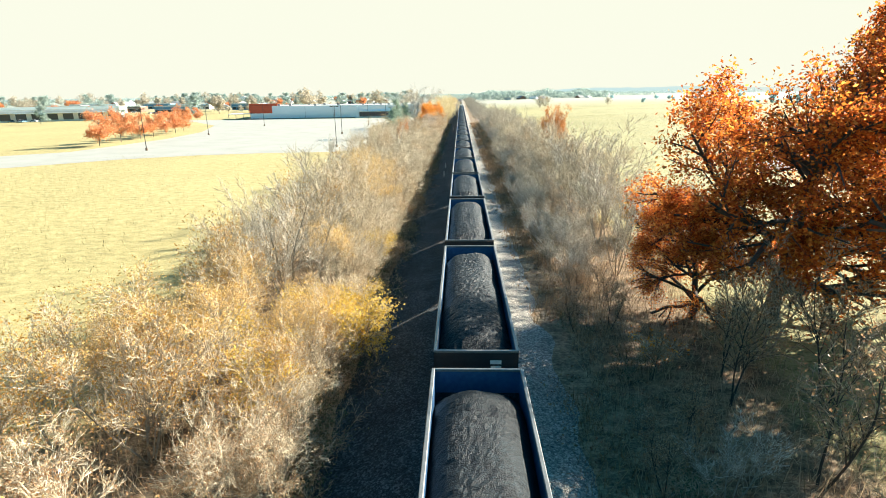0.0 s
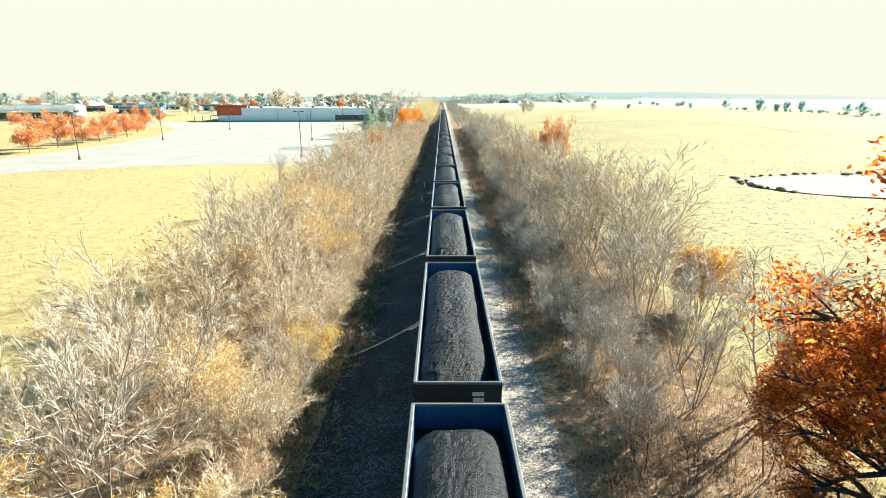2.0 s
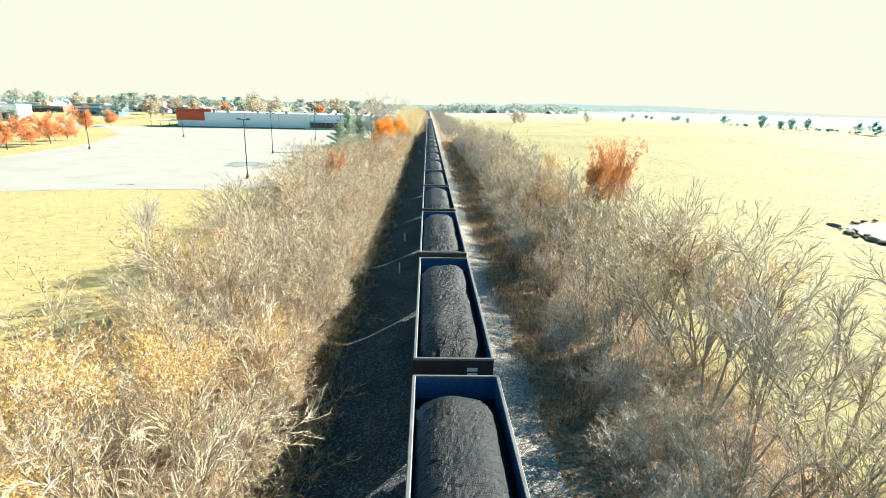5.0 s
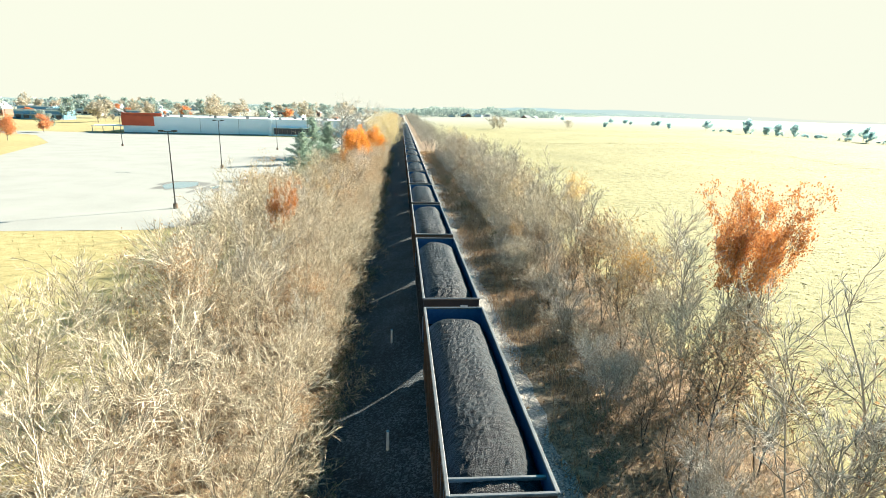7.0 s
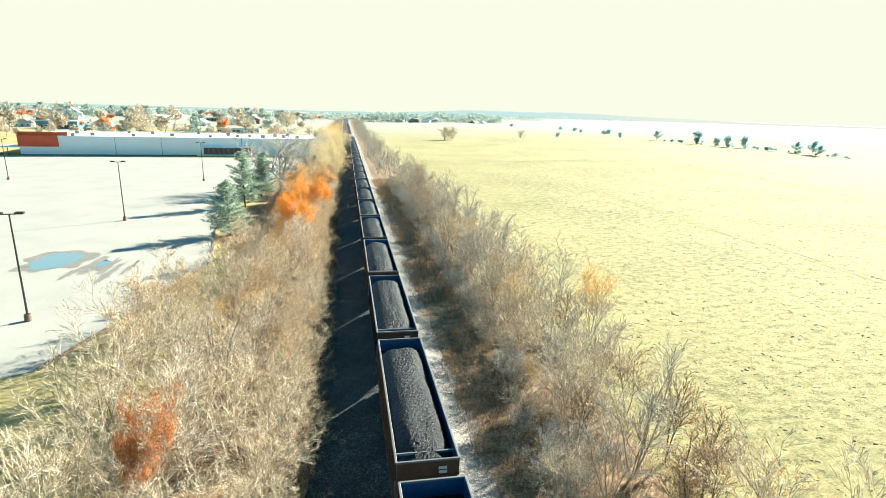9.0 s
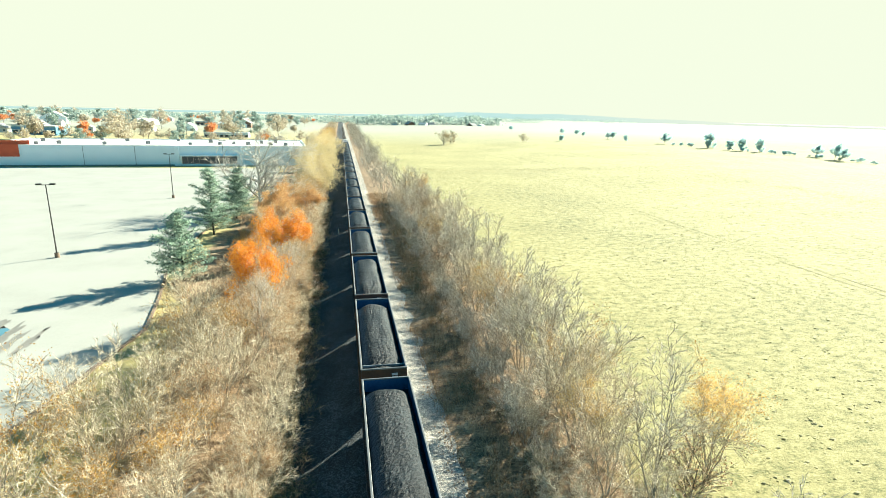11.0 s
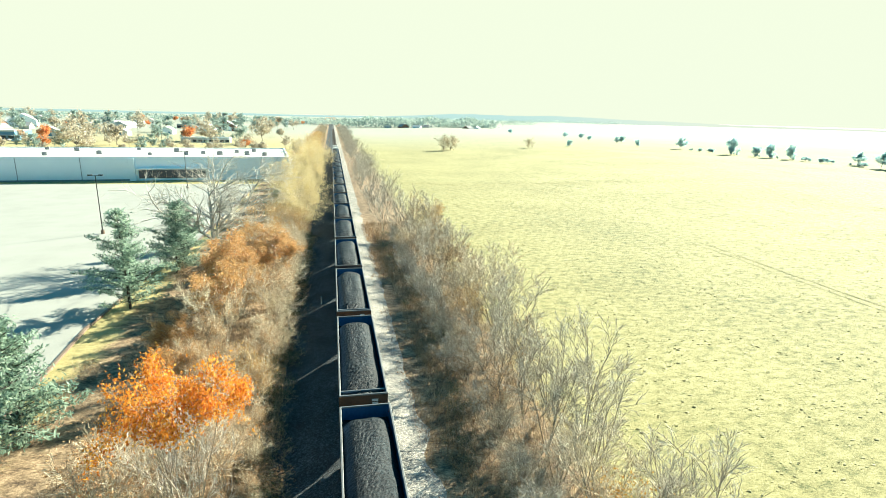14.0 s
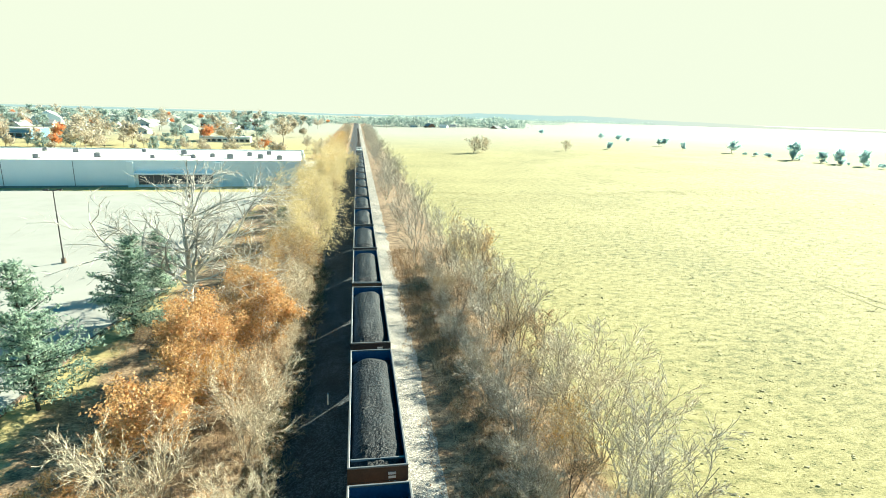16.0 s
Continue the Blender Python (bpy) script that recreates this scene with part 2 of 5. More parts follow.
def ground_material():
    m, nodes, links, b = material("dry_grass_ground", 0.95)
    pos = nodes.new("ShaderNodeNewGeometry").outputs["Position"]
    sep = nodes.new("ShaderNodeSeparateXYZ")
    links.new(pos, sep.inputs[0])
    big = tex_noise(nodes, links, pos, 0.03, 4)
    mp = nodes.new("ShaderNodeMapping")
    mp.inputs["Scale"].default_value = (0.8, 1.25, 1)
    links.new(pos, mp.inputs["Vector"])
    mid = tex_noise(nodes, links, mp.outputs[0], 0.9, 5, 0.65)
    fine = tex_noise(nodes, links, mp.outputs[0], 5, 5, 0.75)
    m1 = nodes.new("ShaderNodeMix")
    m1.inputs[0].default_value = 0.5
    links.new(mid, m1.inputs[2])
    links.new(fine, m1.inputs[3])
    m2 = nodes.new("ShaderNodeMix")
    m2.inputs[0].default_value = 0.16
    links.new(m1.outputs[0], m2.inputs[2])
    links.new(big, m2.inputs[3])
    right = ramp(nodes, [(0.41, (0.09, 0.10, 0.032)), (0.48, (0.225, 0.202, 0.079)), (0.57, (0.33, 0.297, 0.132))])
    left = ramp(nodes, [(0.40, (0.20, 0.17, 0.065)), (0.48, (0.31, 0.258, 0.105)), (0.58, (0.405, 0.34, 0.155))])
    links.new(m2.outputs[0], right.inputs[0])
    links.new(m2.outputs[0], left.inputs[0])
    side = nodes.new("ShaderNodeMapRange")
    side.inputs[1].default_value, side.inputs[2].default_value = -2, 2
    links.new(sep.outputs[0], side.inputs[0])
    mx = nodes.new("ShaderNodeMix")
    mx.data_type = 'RGBA'
    links.new(side.outputs[0], mx.inputs[0])
    links.new(left.outputs[0], mx.inputs[6])
    links.new(right.outputs[0], mx.inputs[7])
    # past y 480 distance haze is painted in: the grass pales
    far_haze = nodes.new("ShaderNodeMapRange")
    far_haze.inputs[1].default_value, far_haze.inputs[2].default_value = 480, 780
    links.new(sep.outputs[1], far_haze.inputs[0])
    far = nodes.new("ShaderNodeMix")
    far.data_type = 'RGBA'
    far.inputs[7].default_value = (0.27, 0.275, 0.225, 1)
    links.new(far_haze.outputs[0], far.inputs[0])
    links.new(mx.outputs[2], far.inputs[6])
    # leaf litter under the two thickets, with a ragged edge
    wob = nodes.new("ShaderNodeMath")
    wob.operation = 'MULTIPLY_ADD'
    links.new(tex_noise(nodes, links, pos, 0.22, 5, 0.7), wob.inputs[0])
    wob.inputs[1].default_value = 9.0
    links.new(sep.outputs[0], wob.inputs[2])
    # wider beside the car park
    strip = nodes.new("ShaderNodeMapRange")
    strip.interpolation_type = 'SMOOTHSTEP'
    strip.inputs[1].default_value, strip.inputs[2].default_value, strip.inputs[4].default_value = 165, 185, 6.5
    links.new(sep.outputs[1], strip.inputs[0])
    wide = nodes.new("ShaderNodeMath")
    links.new(wob.outputs[0], wide.inputs[0])
    links.new(strip.outputs[0], wide.inputs[1])
    edges = []
    for lo, hi in ((-15.0, -12.0), (21.5, 18.0)):
        e = nodes.new("ShaderNodeMapRange")
        e.interpolation_type = 'SMOOTHSTEP'
        e.inputs[1].default_value, e.inputs[2].default_value = min(lo, hi), max(lo, hi)
        e.inputs[3].default_value, e.inputs[4].default_value = (0, 1) if lo < hi else (1, 0)
        links.new((wide if lo < 0 else wob).outputs[0], e.inputs[0])
        edges.append(e.outputs[0])
    both = nodes.new("ShaderNodeMath")
    both.operation = 'MULTIPLY'
    links.new(edges[0], both.inputs[0])
    links.new(edges[1], both.inputs[1])
    leafy = ramp(nodes, [(0.40, (0.06, 0.038, 0.022)), (0.5, (0.21, 0.14, 0.08)), (0.60, (0.42, 0.30, 0.185))])
    links.new(m1.outputs[0], leafy.inputs[0])
    floor_mix = nodes.new("ShaderNodeMix")
    floor_mix.data_type = 'RGBA'
    links.new(both.outputs[0], floor_mix.inputs[0])
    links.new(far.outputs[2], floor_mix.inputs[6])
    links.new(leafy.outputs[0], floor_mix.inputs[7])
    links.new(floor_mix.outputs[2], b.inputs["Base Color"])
    bp = nodes.new("ShaderNodeBump")
    bp.inputs["Strength"].default_value, bp.inputs["Distance"].default_value = 0.9, 0.12
    links.new(m1.outputs[0], bp.inputs["Height"])
    links.new(bp.outputs[0], b.inputs["Normal"])
    return m


M_GROUND = ground_material()


def water_material(name, col):
    m, nodes, links, b = material(name, 0.03)
    b.inputs["Base Color"].default_value = (*col, 1)
    b.inputs["IOR"].default_value = 1.33
    pos = nodes.new("ShaderNodeNewGeometry").outputs["Position"]
    bp = nodes.new("ShaderNodeBump")
    bp.inputs["Strength"].default_value, bp.inputs["Distance"].default_value = 0.06, 0.02
    links.new(tex_noise(nodes, links, pos, 3, 2), bp.inputs["Height"])
    links.new(bp.outputs[0], b.inputs["Normal"])
    return m


M_WATER = water_material("pond_water", (0.42, 0.42, 0.38))
M_PUDDLE = water_material("puddle_water", (0.10, 0.20, 0.24))
M_GLASS, _n, _l, _b = material("window_glass", 0.08)
_b.inputs["Base Color"].default_value = (0.03, 0.05, 0.07, 1)


# ---------------------------------------------------------------- mesh helpers
def mesh_of(name, verts, faces, mat, smooth=False):
    me = bpy.data.meshes.new(name)
    me.from_pydata([tuple(v) for v in verts], [], [tuple(f) for f in faces])
    me.materials.append(mat)
    if smooth:
        me.polygons.foreach_set("use_smooth", [True] * len(me.polygons))
    me.update()
    return me


def bm_mesh(name, bm, mat):
    me = bpy.data.meshes.new(name)
    bmesh.ops.recalc_face_normals(bm, faces=bm.faces)
    bm.to_mesh(me)
    bm.free()
    me.materials.append(mat)
    return me


def part(name, data, mat, parent, label=""):
    """Links a bmesh or a mesh as one mesh object under a thing or a part."""
    me = bm_mesh(name, data, mat) if isinstance(data, bmesh.types.BMesh) else data
    ob = new(name, me)
    ob.parent = parent
    if label:
        tagged(ob, label)
    return ob


def box(bm, x0, x1, y0, y1, z0, z1, bevel=0.0):
    r = bmesh.ops.create_cube(bm, size=1.0, matrix=Matrix.Translation(((x0 + x1) / 2, (y0 + y1) / 2, (z0 + z1) / 2)) @ Matrix.Diagonal((x1 - x0, y1 - y0, z1 - z0, 1)))
    if bevel:
        es = list({e for v in r["verts"] for e in v.link_edges})
        bmesh.ops.bevel(bm, geom=es, offset=bevel, segments=1, affect='EDGES')
    return bm


def boxes(*rows, bevel=0.0):
    bm = bmesh.new()
    for r in rows:
        box(bm, *r, bevel=bevel)
    return bm


def rod(bm, a, b, r0, r1=None, n=8):
    a, b = Vector(a), Vector(b)
    m = Matrix.Translation((a + b) / 2) @ (b - a).to_track_quat("Z", "Y").to_matrix().to_4x4()
    bmesh.ops.create_cone(bm, cap_ends=True, segments=n, radius1=r0, radius2=r0 if r1 is None else r1, depth=(b - a).length, matrix=m)
    return bm


def rods(*rows, n=8):
    bm = bmesh.new()
    for r in rows:
        rod(bm, *r, n=n)
    return bm


def thing(name, m, label, category, group="", kind=""):
    ob = new(name)
    ob.empty_display_size = 0.3
    ob.matrix_basis = m
    return tagged(ob, label, category, group, kind)


def sheet(name, outline, z, mat, label, category, kind="structure"):
    """A flat sheet with the given outline."""
    bm = bmesh.new()
    f = bm.faces.new([bm.verts.new((x, y, z)) for x, y in outline])
    if f.normal.z < 0:
        f.normal_flip()
    bmesh.ops.triangulate(bm, faces=bm.faces)
    me = bpy.data.meshes.new(name)
    bm.to_mesh(me)
    bm.free()
    me.materials.append(mat)
    return tagged(new(name, me), label, category, "", kind)


def strips(segs, sides):
    """Tapered prisms from rows of (x0, y0, z0, x1, y1, z1, r0, r1)."""
    s = np.asarray(segs, float)
    a, b, r0, r1 = s[:, 0:3], s[:, 3:6], s[:, 6:7], s[:, 7:8]
    d = b - a
    d /= np.maximum(np.linalg.norm(d, axis=1, keepdims=True), 1e-6)
    ref = np.where(np.abs(d[:, 2:3]) > 0.9, [[1.0, 0, 0]], [[0, 0, 1.0]])
    u = np.cross(d, ref)
    u /= np.linalg.norm(u, axis=1, keepdims=True)
    w = np.cross(d, u)
    rings = []
    for p, r in ((a, r0), (b, r1)):
        for k in range(sides):
            t = 2 * math.pi * k / sides
            rings.append(p + r * (u * math.cos(t) + w * math.sin(t)))
    v = np.stack(rings, 1).reshape(-1, 3)
    base = (np.arange(len(s)) * 2 * sides)[:, None]
    quads = np.concatenate([base + np.array([[k, (k + 1) % sides, sides + (k + 1) % sides, sides + k]]) for k in range(sides)])
    return v, quads


def flakes(rng, pts, size, squash=0.55):
    """Folded leaf blades (two triangles each) at the points."""
    n = len(pts)
    a = rng.normal(size=(n, 3))
    a /= np.linalg.norm(a, axis=1, keepdims=True)
    c = np.cross(a, rng.normal(size=(n, 3)))
    c /= np.linalg.norm(c, axis=1, keepdims=True)
    nn = np.cross(a, c)
    s = size * rng.uniform(0.6, 1.3, (n, 1))
    v = np.stack([pts - a * s, pts + c * s * squash + nn * s * 0.25, pts + a * s, pts - c * s * squash + nn * s * 0.25], 1).reshape(-1, 3)
    b = np.arange(n)[:, None] * 4
    return v, np.concatenate([b + [[0, 1, 2]], b + [[0, 2, 3]]])


# ---------------------------------------------------------------- ground, track bed, lot
def low_z(x):
    """Height of the land across the line: a shallow ditch beside the bed."""
    return float(np.interp(x, [-10, -8, -6, 0, 3], [0, -0.33, -0.5, -0.5, 0]))


POND = (79, 108.5)


def rise(x, y):
    """The land climbs a little towards the far fence line."""
    return float(np.interp(x, [60, 170, 260], [0, 3.0, 3.4]) * np.interp(y, [160, 380], [0, 1]))


def pasture_z(x, y):
    """Height of the uneven pasture, with the pond's hollow."""
    z = 0.10 * noise.noise((x * 0.35, y * 0.35, 0)) + 0.10 * noise.noise((x * 0.08, y * 0.08, 5))
    z *= min(1, max(0, x - 14) / 6)
    d = math.hypot((x - POND[0]) / 25, (y - POND[1]) / 13)
    if d < 1.25:
        z -= 0.6 * min(1, (1.25 - d) / 0.3)
    return z + rise(x, y)


def ground():
    xs = np.unique(np.concatenate([np.linspace(-4500, -300, 10), np.linspace(-300, -30, 28), np.linspace(-30, 140, 86), np.linspace(140, 400, 27), np.linspace(400, 4500, 10)]))
    ys = np.unique(np.concatenate([np.linspace(-600, -20, 8), np.linspace(-20, 320, 171), np.linspace(320, 700, 39), np.linspace(700, 4700, 12)]))
    gx, gy = np.meshgrid(xs, ys)
    z = np.zeros_like(gx)
    for i in range(gx.shape[0]):
        for j in range(gx.shape[1]):
            x, y = gx[i, j], gy[i, j]
            if 14 < x < 400 and y < 700:
                z[i, j] = pasture_z(x, y)
            elif x >= 14:
                z[i, j] = rise(x, y)
            elif -10 < x < 3:
                z[i, j] = low_z(x)
    v = np.stack([gx, gy, z], -1).reshape(-1, 3)
    n = len(xs)
    f = [(i * n + j, i * n + j + 1, (i + 1) * n + j + 1, (i + 1) * n + j) for i in range(len(ys) - 1) for j in range(n - 1)]
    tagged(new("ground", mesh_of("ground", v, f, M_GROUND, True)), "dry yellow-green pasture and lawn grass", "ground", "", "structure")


def track_bed():
    prof = [(-7.0, -0.52), (-6.0, -0.42), (-5.0, -0.28), (-3.9, 0.04), (-2.8, 0.34), (-2.0, 0.5), (-1.4, 0.55), (1.4, 0.55), (2.0, 0.52), (3.5, 0.22), (4.7, -0.04)]
    ys = np.concatenate([np.arange(-30, 300, 1.0), np.arange(300, 1500, 20.0)])
    v, f = [], []
    for i, y in enumerate(ys):
        for j, (x, z) in enumerate(prof):
            e = 1.0 if j in (0, len(prof) - 1) else 0.5 if j == 1 else 0.12
            v.append((x + e * noise.noise((y * 0.3, j * 3.1, 1)), y, z + (0.05 * noise.noise((y * 0.7, j * 2.3, 7)) if 0 < j < len(prof) - 1 else 0)))
    n = len(prof)
    f = [(i * n + j, i * n + j + 1, (i + 1) * n + j + 1, (i + 1) * n + j) for i in range(len(ys) - 1) for j in range(n - 1)]
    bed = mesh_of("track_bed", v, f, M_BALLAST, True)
    # left and middle of the bed take the stone with painted shade
    bed.materials.append(M_BALLAST_SHADE)
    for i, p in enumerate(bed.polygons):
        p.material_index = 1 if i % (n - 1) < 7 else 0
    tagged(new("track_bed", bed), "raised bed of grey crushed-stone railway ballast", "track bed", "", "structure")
    for sx in (-0.7525, 0.7525):
        bm = boxes((sx - 0.037, sx + 0.037, -30, 1500, 0.735, 0.78), (sx - 0.01, sx + 0.01, -30, 1500, 0.65, 0.735), (sx - 0.07, sx + 0.07, -30, 1500, 0.62, 0.65))
        tagged(new("rail", bm_mesh("rail", bm, M_RAIL)), "worn steel running rail on timber ties", "rail", "rails of the track", "structure")
    bm = bmesh.new()
    box(bm, -1.3, 1.3, -0.11, 0.11, 0.45, 0.62)
    tie = bm_mesh("tie", bm, M_TIE)
    t0 = np.array([v.co[:] for v in tie.vertices])
    fs = np.array([p.vertices[:] for p in tie.polygons])
    yy = np.arange(-20, 900, 0.6)
    v = np.concatenate([t0 + [0, y, 0] for y in yy])
    f = np.concatenate([fs + 8 * i for i in range(len(yy))])
    tagged(new("railway_ties", mesh_of("railway_ties", v, f, M_TIE)), "row of dark weathered timber railway ties", "ties", "", "stuff")


ground()
track_bed()
LOT = [(-25.6, 326), (-25.8, 240), (-27.6, 226), (-28.0, 206), (-26.4, 187), (-24.4, 177.5), (-22.8, 168), (-25.8, 150), (-29, 137), (-33, 134.5), (-50, 133), (-66, 129), (-80, 122), (-96, 108), (-130, 84), (-220, 60), (-220, 76), (-140, 112), (-106, 140), (-102, 180), (-106, 215), (-122, 262), (-150, 300), (-190, 318), (-190, 326)]
sheet("parking_lot", LOT, 0.03, M_CONCRETE, "wide empty pale concrete car park", "parking lot", "structure")


def kerb(points, label):
    bm = bmesh.new()
    for (ax, ay), (bx, by) in zip(points, points[1:]):
        d = Vector((bx - ax, by - ay, 0))
        m = Matrix.Translation(((ax + bx) / 2, (ay + by) / 2, 0.09)) @ d.to_track_quat("X", "Z").to_matrix().to_4x4() @ Matrix.Diagonal((d.length, 0.3, 0.22, 1))
        bmesh.ops.create_cube(bm, size=1, matrix=m)
    tagged(new("kerb", bm_mesh("kerb", bm, M_KERB)), label, "kerb", "", "structure")


kerb([(-25.6, 326), (-25.8, 240), (-27.6, 226), (-28.0, 206), (-26.4, 187), (-24.4, 177.5), (-22.8, 168), (-25.8, 150), (-29, 137)], "brown weathered concrete kerb along the car park")

# ---------------------------------------------------------------- coal train
CAR_LEN, CAR_FIRST = 16.15, 1.0
W, TOP, LOW = 1.6, 4.4, 1.25
BODY = 14.75


def coal_car(steel, crossbar, label):
    """An open-top gondola; its origin lies on the ground under its far end."""
    car = thing("coal_car", Matrix.Identity(4), label, "rail car", "coal cars of the train")
    y0, y1 = -BODY, 0.0
    cut, knee, foot = 0.82, 3.35, 2.53
    for s in (-1, 1):
        # the side plate, cut back under the sloping end floors
        edge = [(y0, TOP - 0.08), (y1, TOP - 0.08), (y1, knee), (y1 - cut, foot), (y1 - cut, LOW), (y0 + cut, LOW), (y0 + cut, foot), (y0, knee)]
        bm = bmesh.new()
        rings = [[bm.verts.new((x, y, z)) for y, z in edge] for x in (s * W, s * (W - 0.05))]
        bm.faces.new(rings[0]), bm.faces.new(rings[1][::-1])
        for i in range(len(edge)):
            j = (i + 1) % len(edge)
            bm.faces.new((rings[0][i], rings[1][i], rings[1][j], rings[0][j]))
        sd = part("side_wall", bm, M_CAR_INNER, car)
        for k in range(13):
            y = y0 + 0.3 + k * (BODY - 0.6) / 12
            xa, xb = sorted((s * W, s * (W + 0.09)))
            part("side_stake", boxes((xa, xb, y - 0.06, y + 0.06, knee - 0.2 if k in (0, 12) else LOW + 0.1, TOP - 0.12)), steel, sd)
        xa, xb = sorted((s * (W - 0.05), s * (W + 0.08)))
        part("top_chord", boxes((xa, xb, y0 - 0.02, y1 + 0.02, TOP - 0.1, TOP), bevel=0.02), M_RIM, car, "bare aluminium rim")
        xa, xb = sorted((s * (W - 0.02), s * (W + 0.1)))
        part("side_sill", boxes((xa, xb, y0 + cut, y1 - cut, LOW - 0.18, LOW + 0.06), bevel=0.02), steel, car)
    for ya, yb in ((y0, y0 + 0.05), (y1 - 0.05, y1)):
        end = part("end_wall", boxes((-W + 0.05, W - 0.05, ya, yb, knee, TOP - 0.08)), M_CAR_INNER, car)
        out = -1 if ya == y0 else 1
        sk = sorted((ya if out < 0 else yb, (ya if out < 0 else yb) + out * 0.012))
        part("end_sheet", boxes((-W, W, sk[0], sk[1], knee, TOP - 0.1)), steel, end)
        yc = ya if out < 0 else yb
        # sloping end floor and the upright plate under it
        bm = bmesh.new()
        run = [(yc, knee), (yc - out * cut, foot), (yc - out * cut, LOW), (yc - out * (cut + 0.06), LOW), (yc - out * (cut + 0.06), foot + 0.04), (yc - out * 0.06, knee + 0.04)]
        rings = [[bm.verts.new((x, y, z)) for y, z in run] for x in (-W + 0.05, W - 0.05)]
        bm.faces.new(rings[0]), bm.faces.new(rings[1][::-1])
        for i in range(len(run)):
            j = (i + 1) % len(run)
            bm.faces.new((rings[0][i], rings[1][i], rings[1][j], rings[0][j]))
        part("slope_sheet", bm, steel, end)
        rb = sorted((sk[0] if out < 0 else sk[1], (sk[0] if out < 0 else sk[1]) + out * 0.05))
        part("end_rib", boxes((-W + 0.05, W - 0.05, rb[0], rb[1], knee - 0.02, knee + 0.08), bevel=0.015), steel, end)
        part("end_chord", boxes((-W, W, ya - 0.04, yb + 0.04, TOP - 0.11, TOP - 0.004), bevel=0.02), M_RIM, car, "bare aluminium rim")
        c0, c1 = sorted((yc, yc + out * 0.7))
        part("coupler", boxes((-0.13, 0.13, c0, c1, 0.98, 1.22), bevel=0.03), M_STEEL, car)
        l0, l1 = sorted((yc - out * 0.04, yc - out * 0.02))
        part("ladder", boxes((-out * 1.5 - 0.02, -out * 1.5 + 0.02, l0, l1, 1.2, knee), (-out * 1.1 - 0.02, -out * 1.1 + 0.02, l0, l1, 1.2, knee), *[(min(-out * 1.5, -out * 1.1), max(-out * 1.5, -out * 1.1), l0, l1, z, z + 0.03) for z in np.arange(1.5, knee - 0.1, 0.42)]), M_STEEL, car)
    # stencilled marks, as plain bars
    for x0, x1, z0, z1 in ((0.55, 0.99, 0.36, 0.52), (0.57, 0.99, 0.12, 0.28), (0.56, 0.98, -0.06, -0.03), (0.56, 0.98, -0.14, -0.11)):
        part("stencil_bar", boxes((x0, x1, y0 - 0.03, y0 - 0.012, TOP - 0.95 + z0, TOP - 0.95 + z1)), M_WHITE, car, "white stencilled bar")
    part("floor_pan", boxes((-W + 0.05, W - 0.05, y0 + cut + 0.06, y1 - cut - 0.06, LOW, LOW + 0.08), (-0.35, 0.35, y0, y1, 0.95, LOW)), steel, car)
    if crossbar:
        part("cross_brace", boxes((-W + 0.05, W - 0.05, y0 + 0.95, y0 + 1.07, TOP - 0.35, TOP - 0.22), bevel=0.02), M_RIM, car)
    for yt in (y0 + 1.9, y1 - 1.9):
        truck = part("truck", boxes((-1.15, -1.0, yt - 1.2, yt + 1.2, 0.95, 1.2), (1.0, 1.15, yt - 1.2, yt + 1.2, 0.95, 1.2), (-1.0, 1.0, yt - 0.2, yt + 0.2, 0.95, 1.15), bevel=0.02), M_STEEL, car)
        for dy in (-0.88, 0.88):
            for s in (-1, 1):
                part("wheel", rods(((s * 0.69, yt + dy, 1.235), (s * 0.83, yt + dy, 1.235), 0.455), n=20), M_STEEL, truck)
    return car


def coal_heap(seed):
    """A heaped load: crown along the middle, slumped towards both ends."""
    nx, ny = 28, 120
    v, f = [], []
    y0, y1 = -BODY + 0.06, -0.06
    for j in range(ny + 1):
        y = y0 + (y1 - y0) * j / ny
        e = min(y - y0, y1 - y)
        near = y - y0 < y1 - y
        lift = min(1.0, max(0.0, (e - 0.05) / (1.9 if near else 2.0)))
        lift = lift ** 0.9 * (1.5 - 0.5 * lift)
        low = 0.85 if near else 1.15
        for i in range(nx + 1):
            x = -W + 0.06 + (2 * W - 0.12) * i / nx
            u = abs(x) / (W - 0.06)
            q = 0.12 * noise.noise((x * 0.9, y * 0.4, seed))
            z = TOP - low + (low - 0.5) * lift + 0.62 * lift * (1 - u ** 3.2) - 0.25 * u ** 3 + q * (0.4 + 0.6 * lift)
            z += 0.05 * noise.noise((x * 5, y * 5, seed + 3)) + 0.03 * noise.noise((x * 11, y * 11, seed + 5))
            v.append((x, y, max(z, 3.42 - e)))
    n = nx + 1
    f = [(j * n + i, j * n + i + 1, (j + 1) * n + i + 1, (j + 1) * n + i) for j in range(ny) for i in range(nx)]
    return mesh_of("coal_load", v, f, M_COAL)


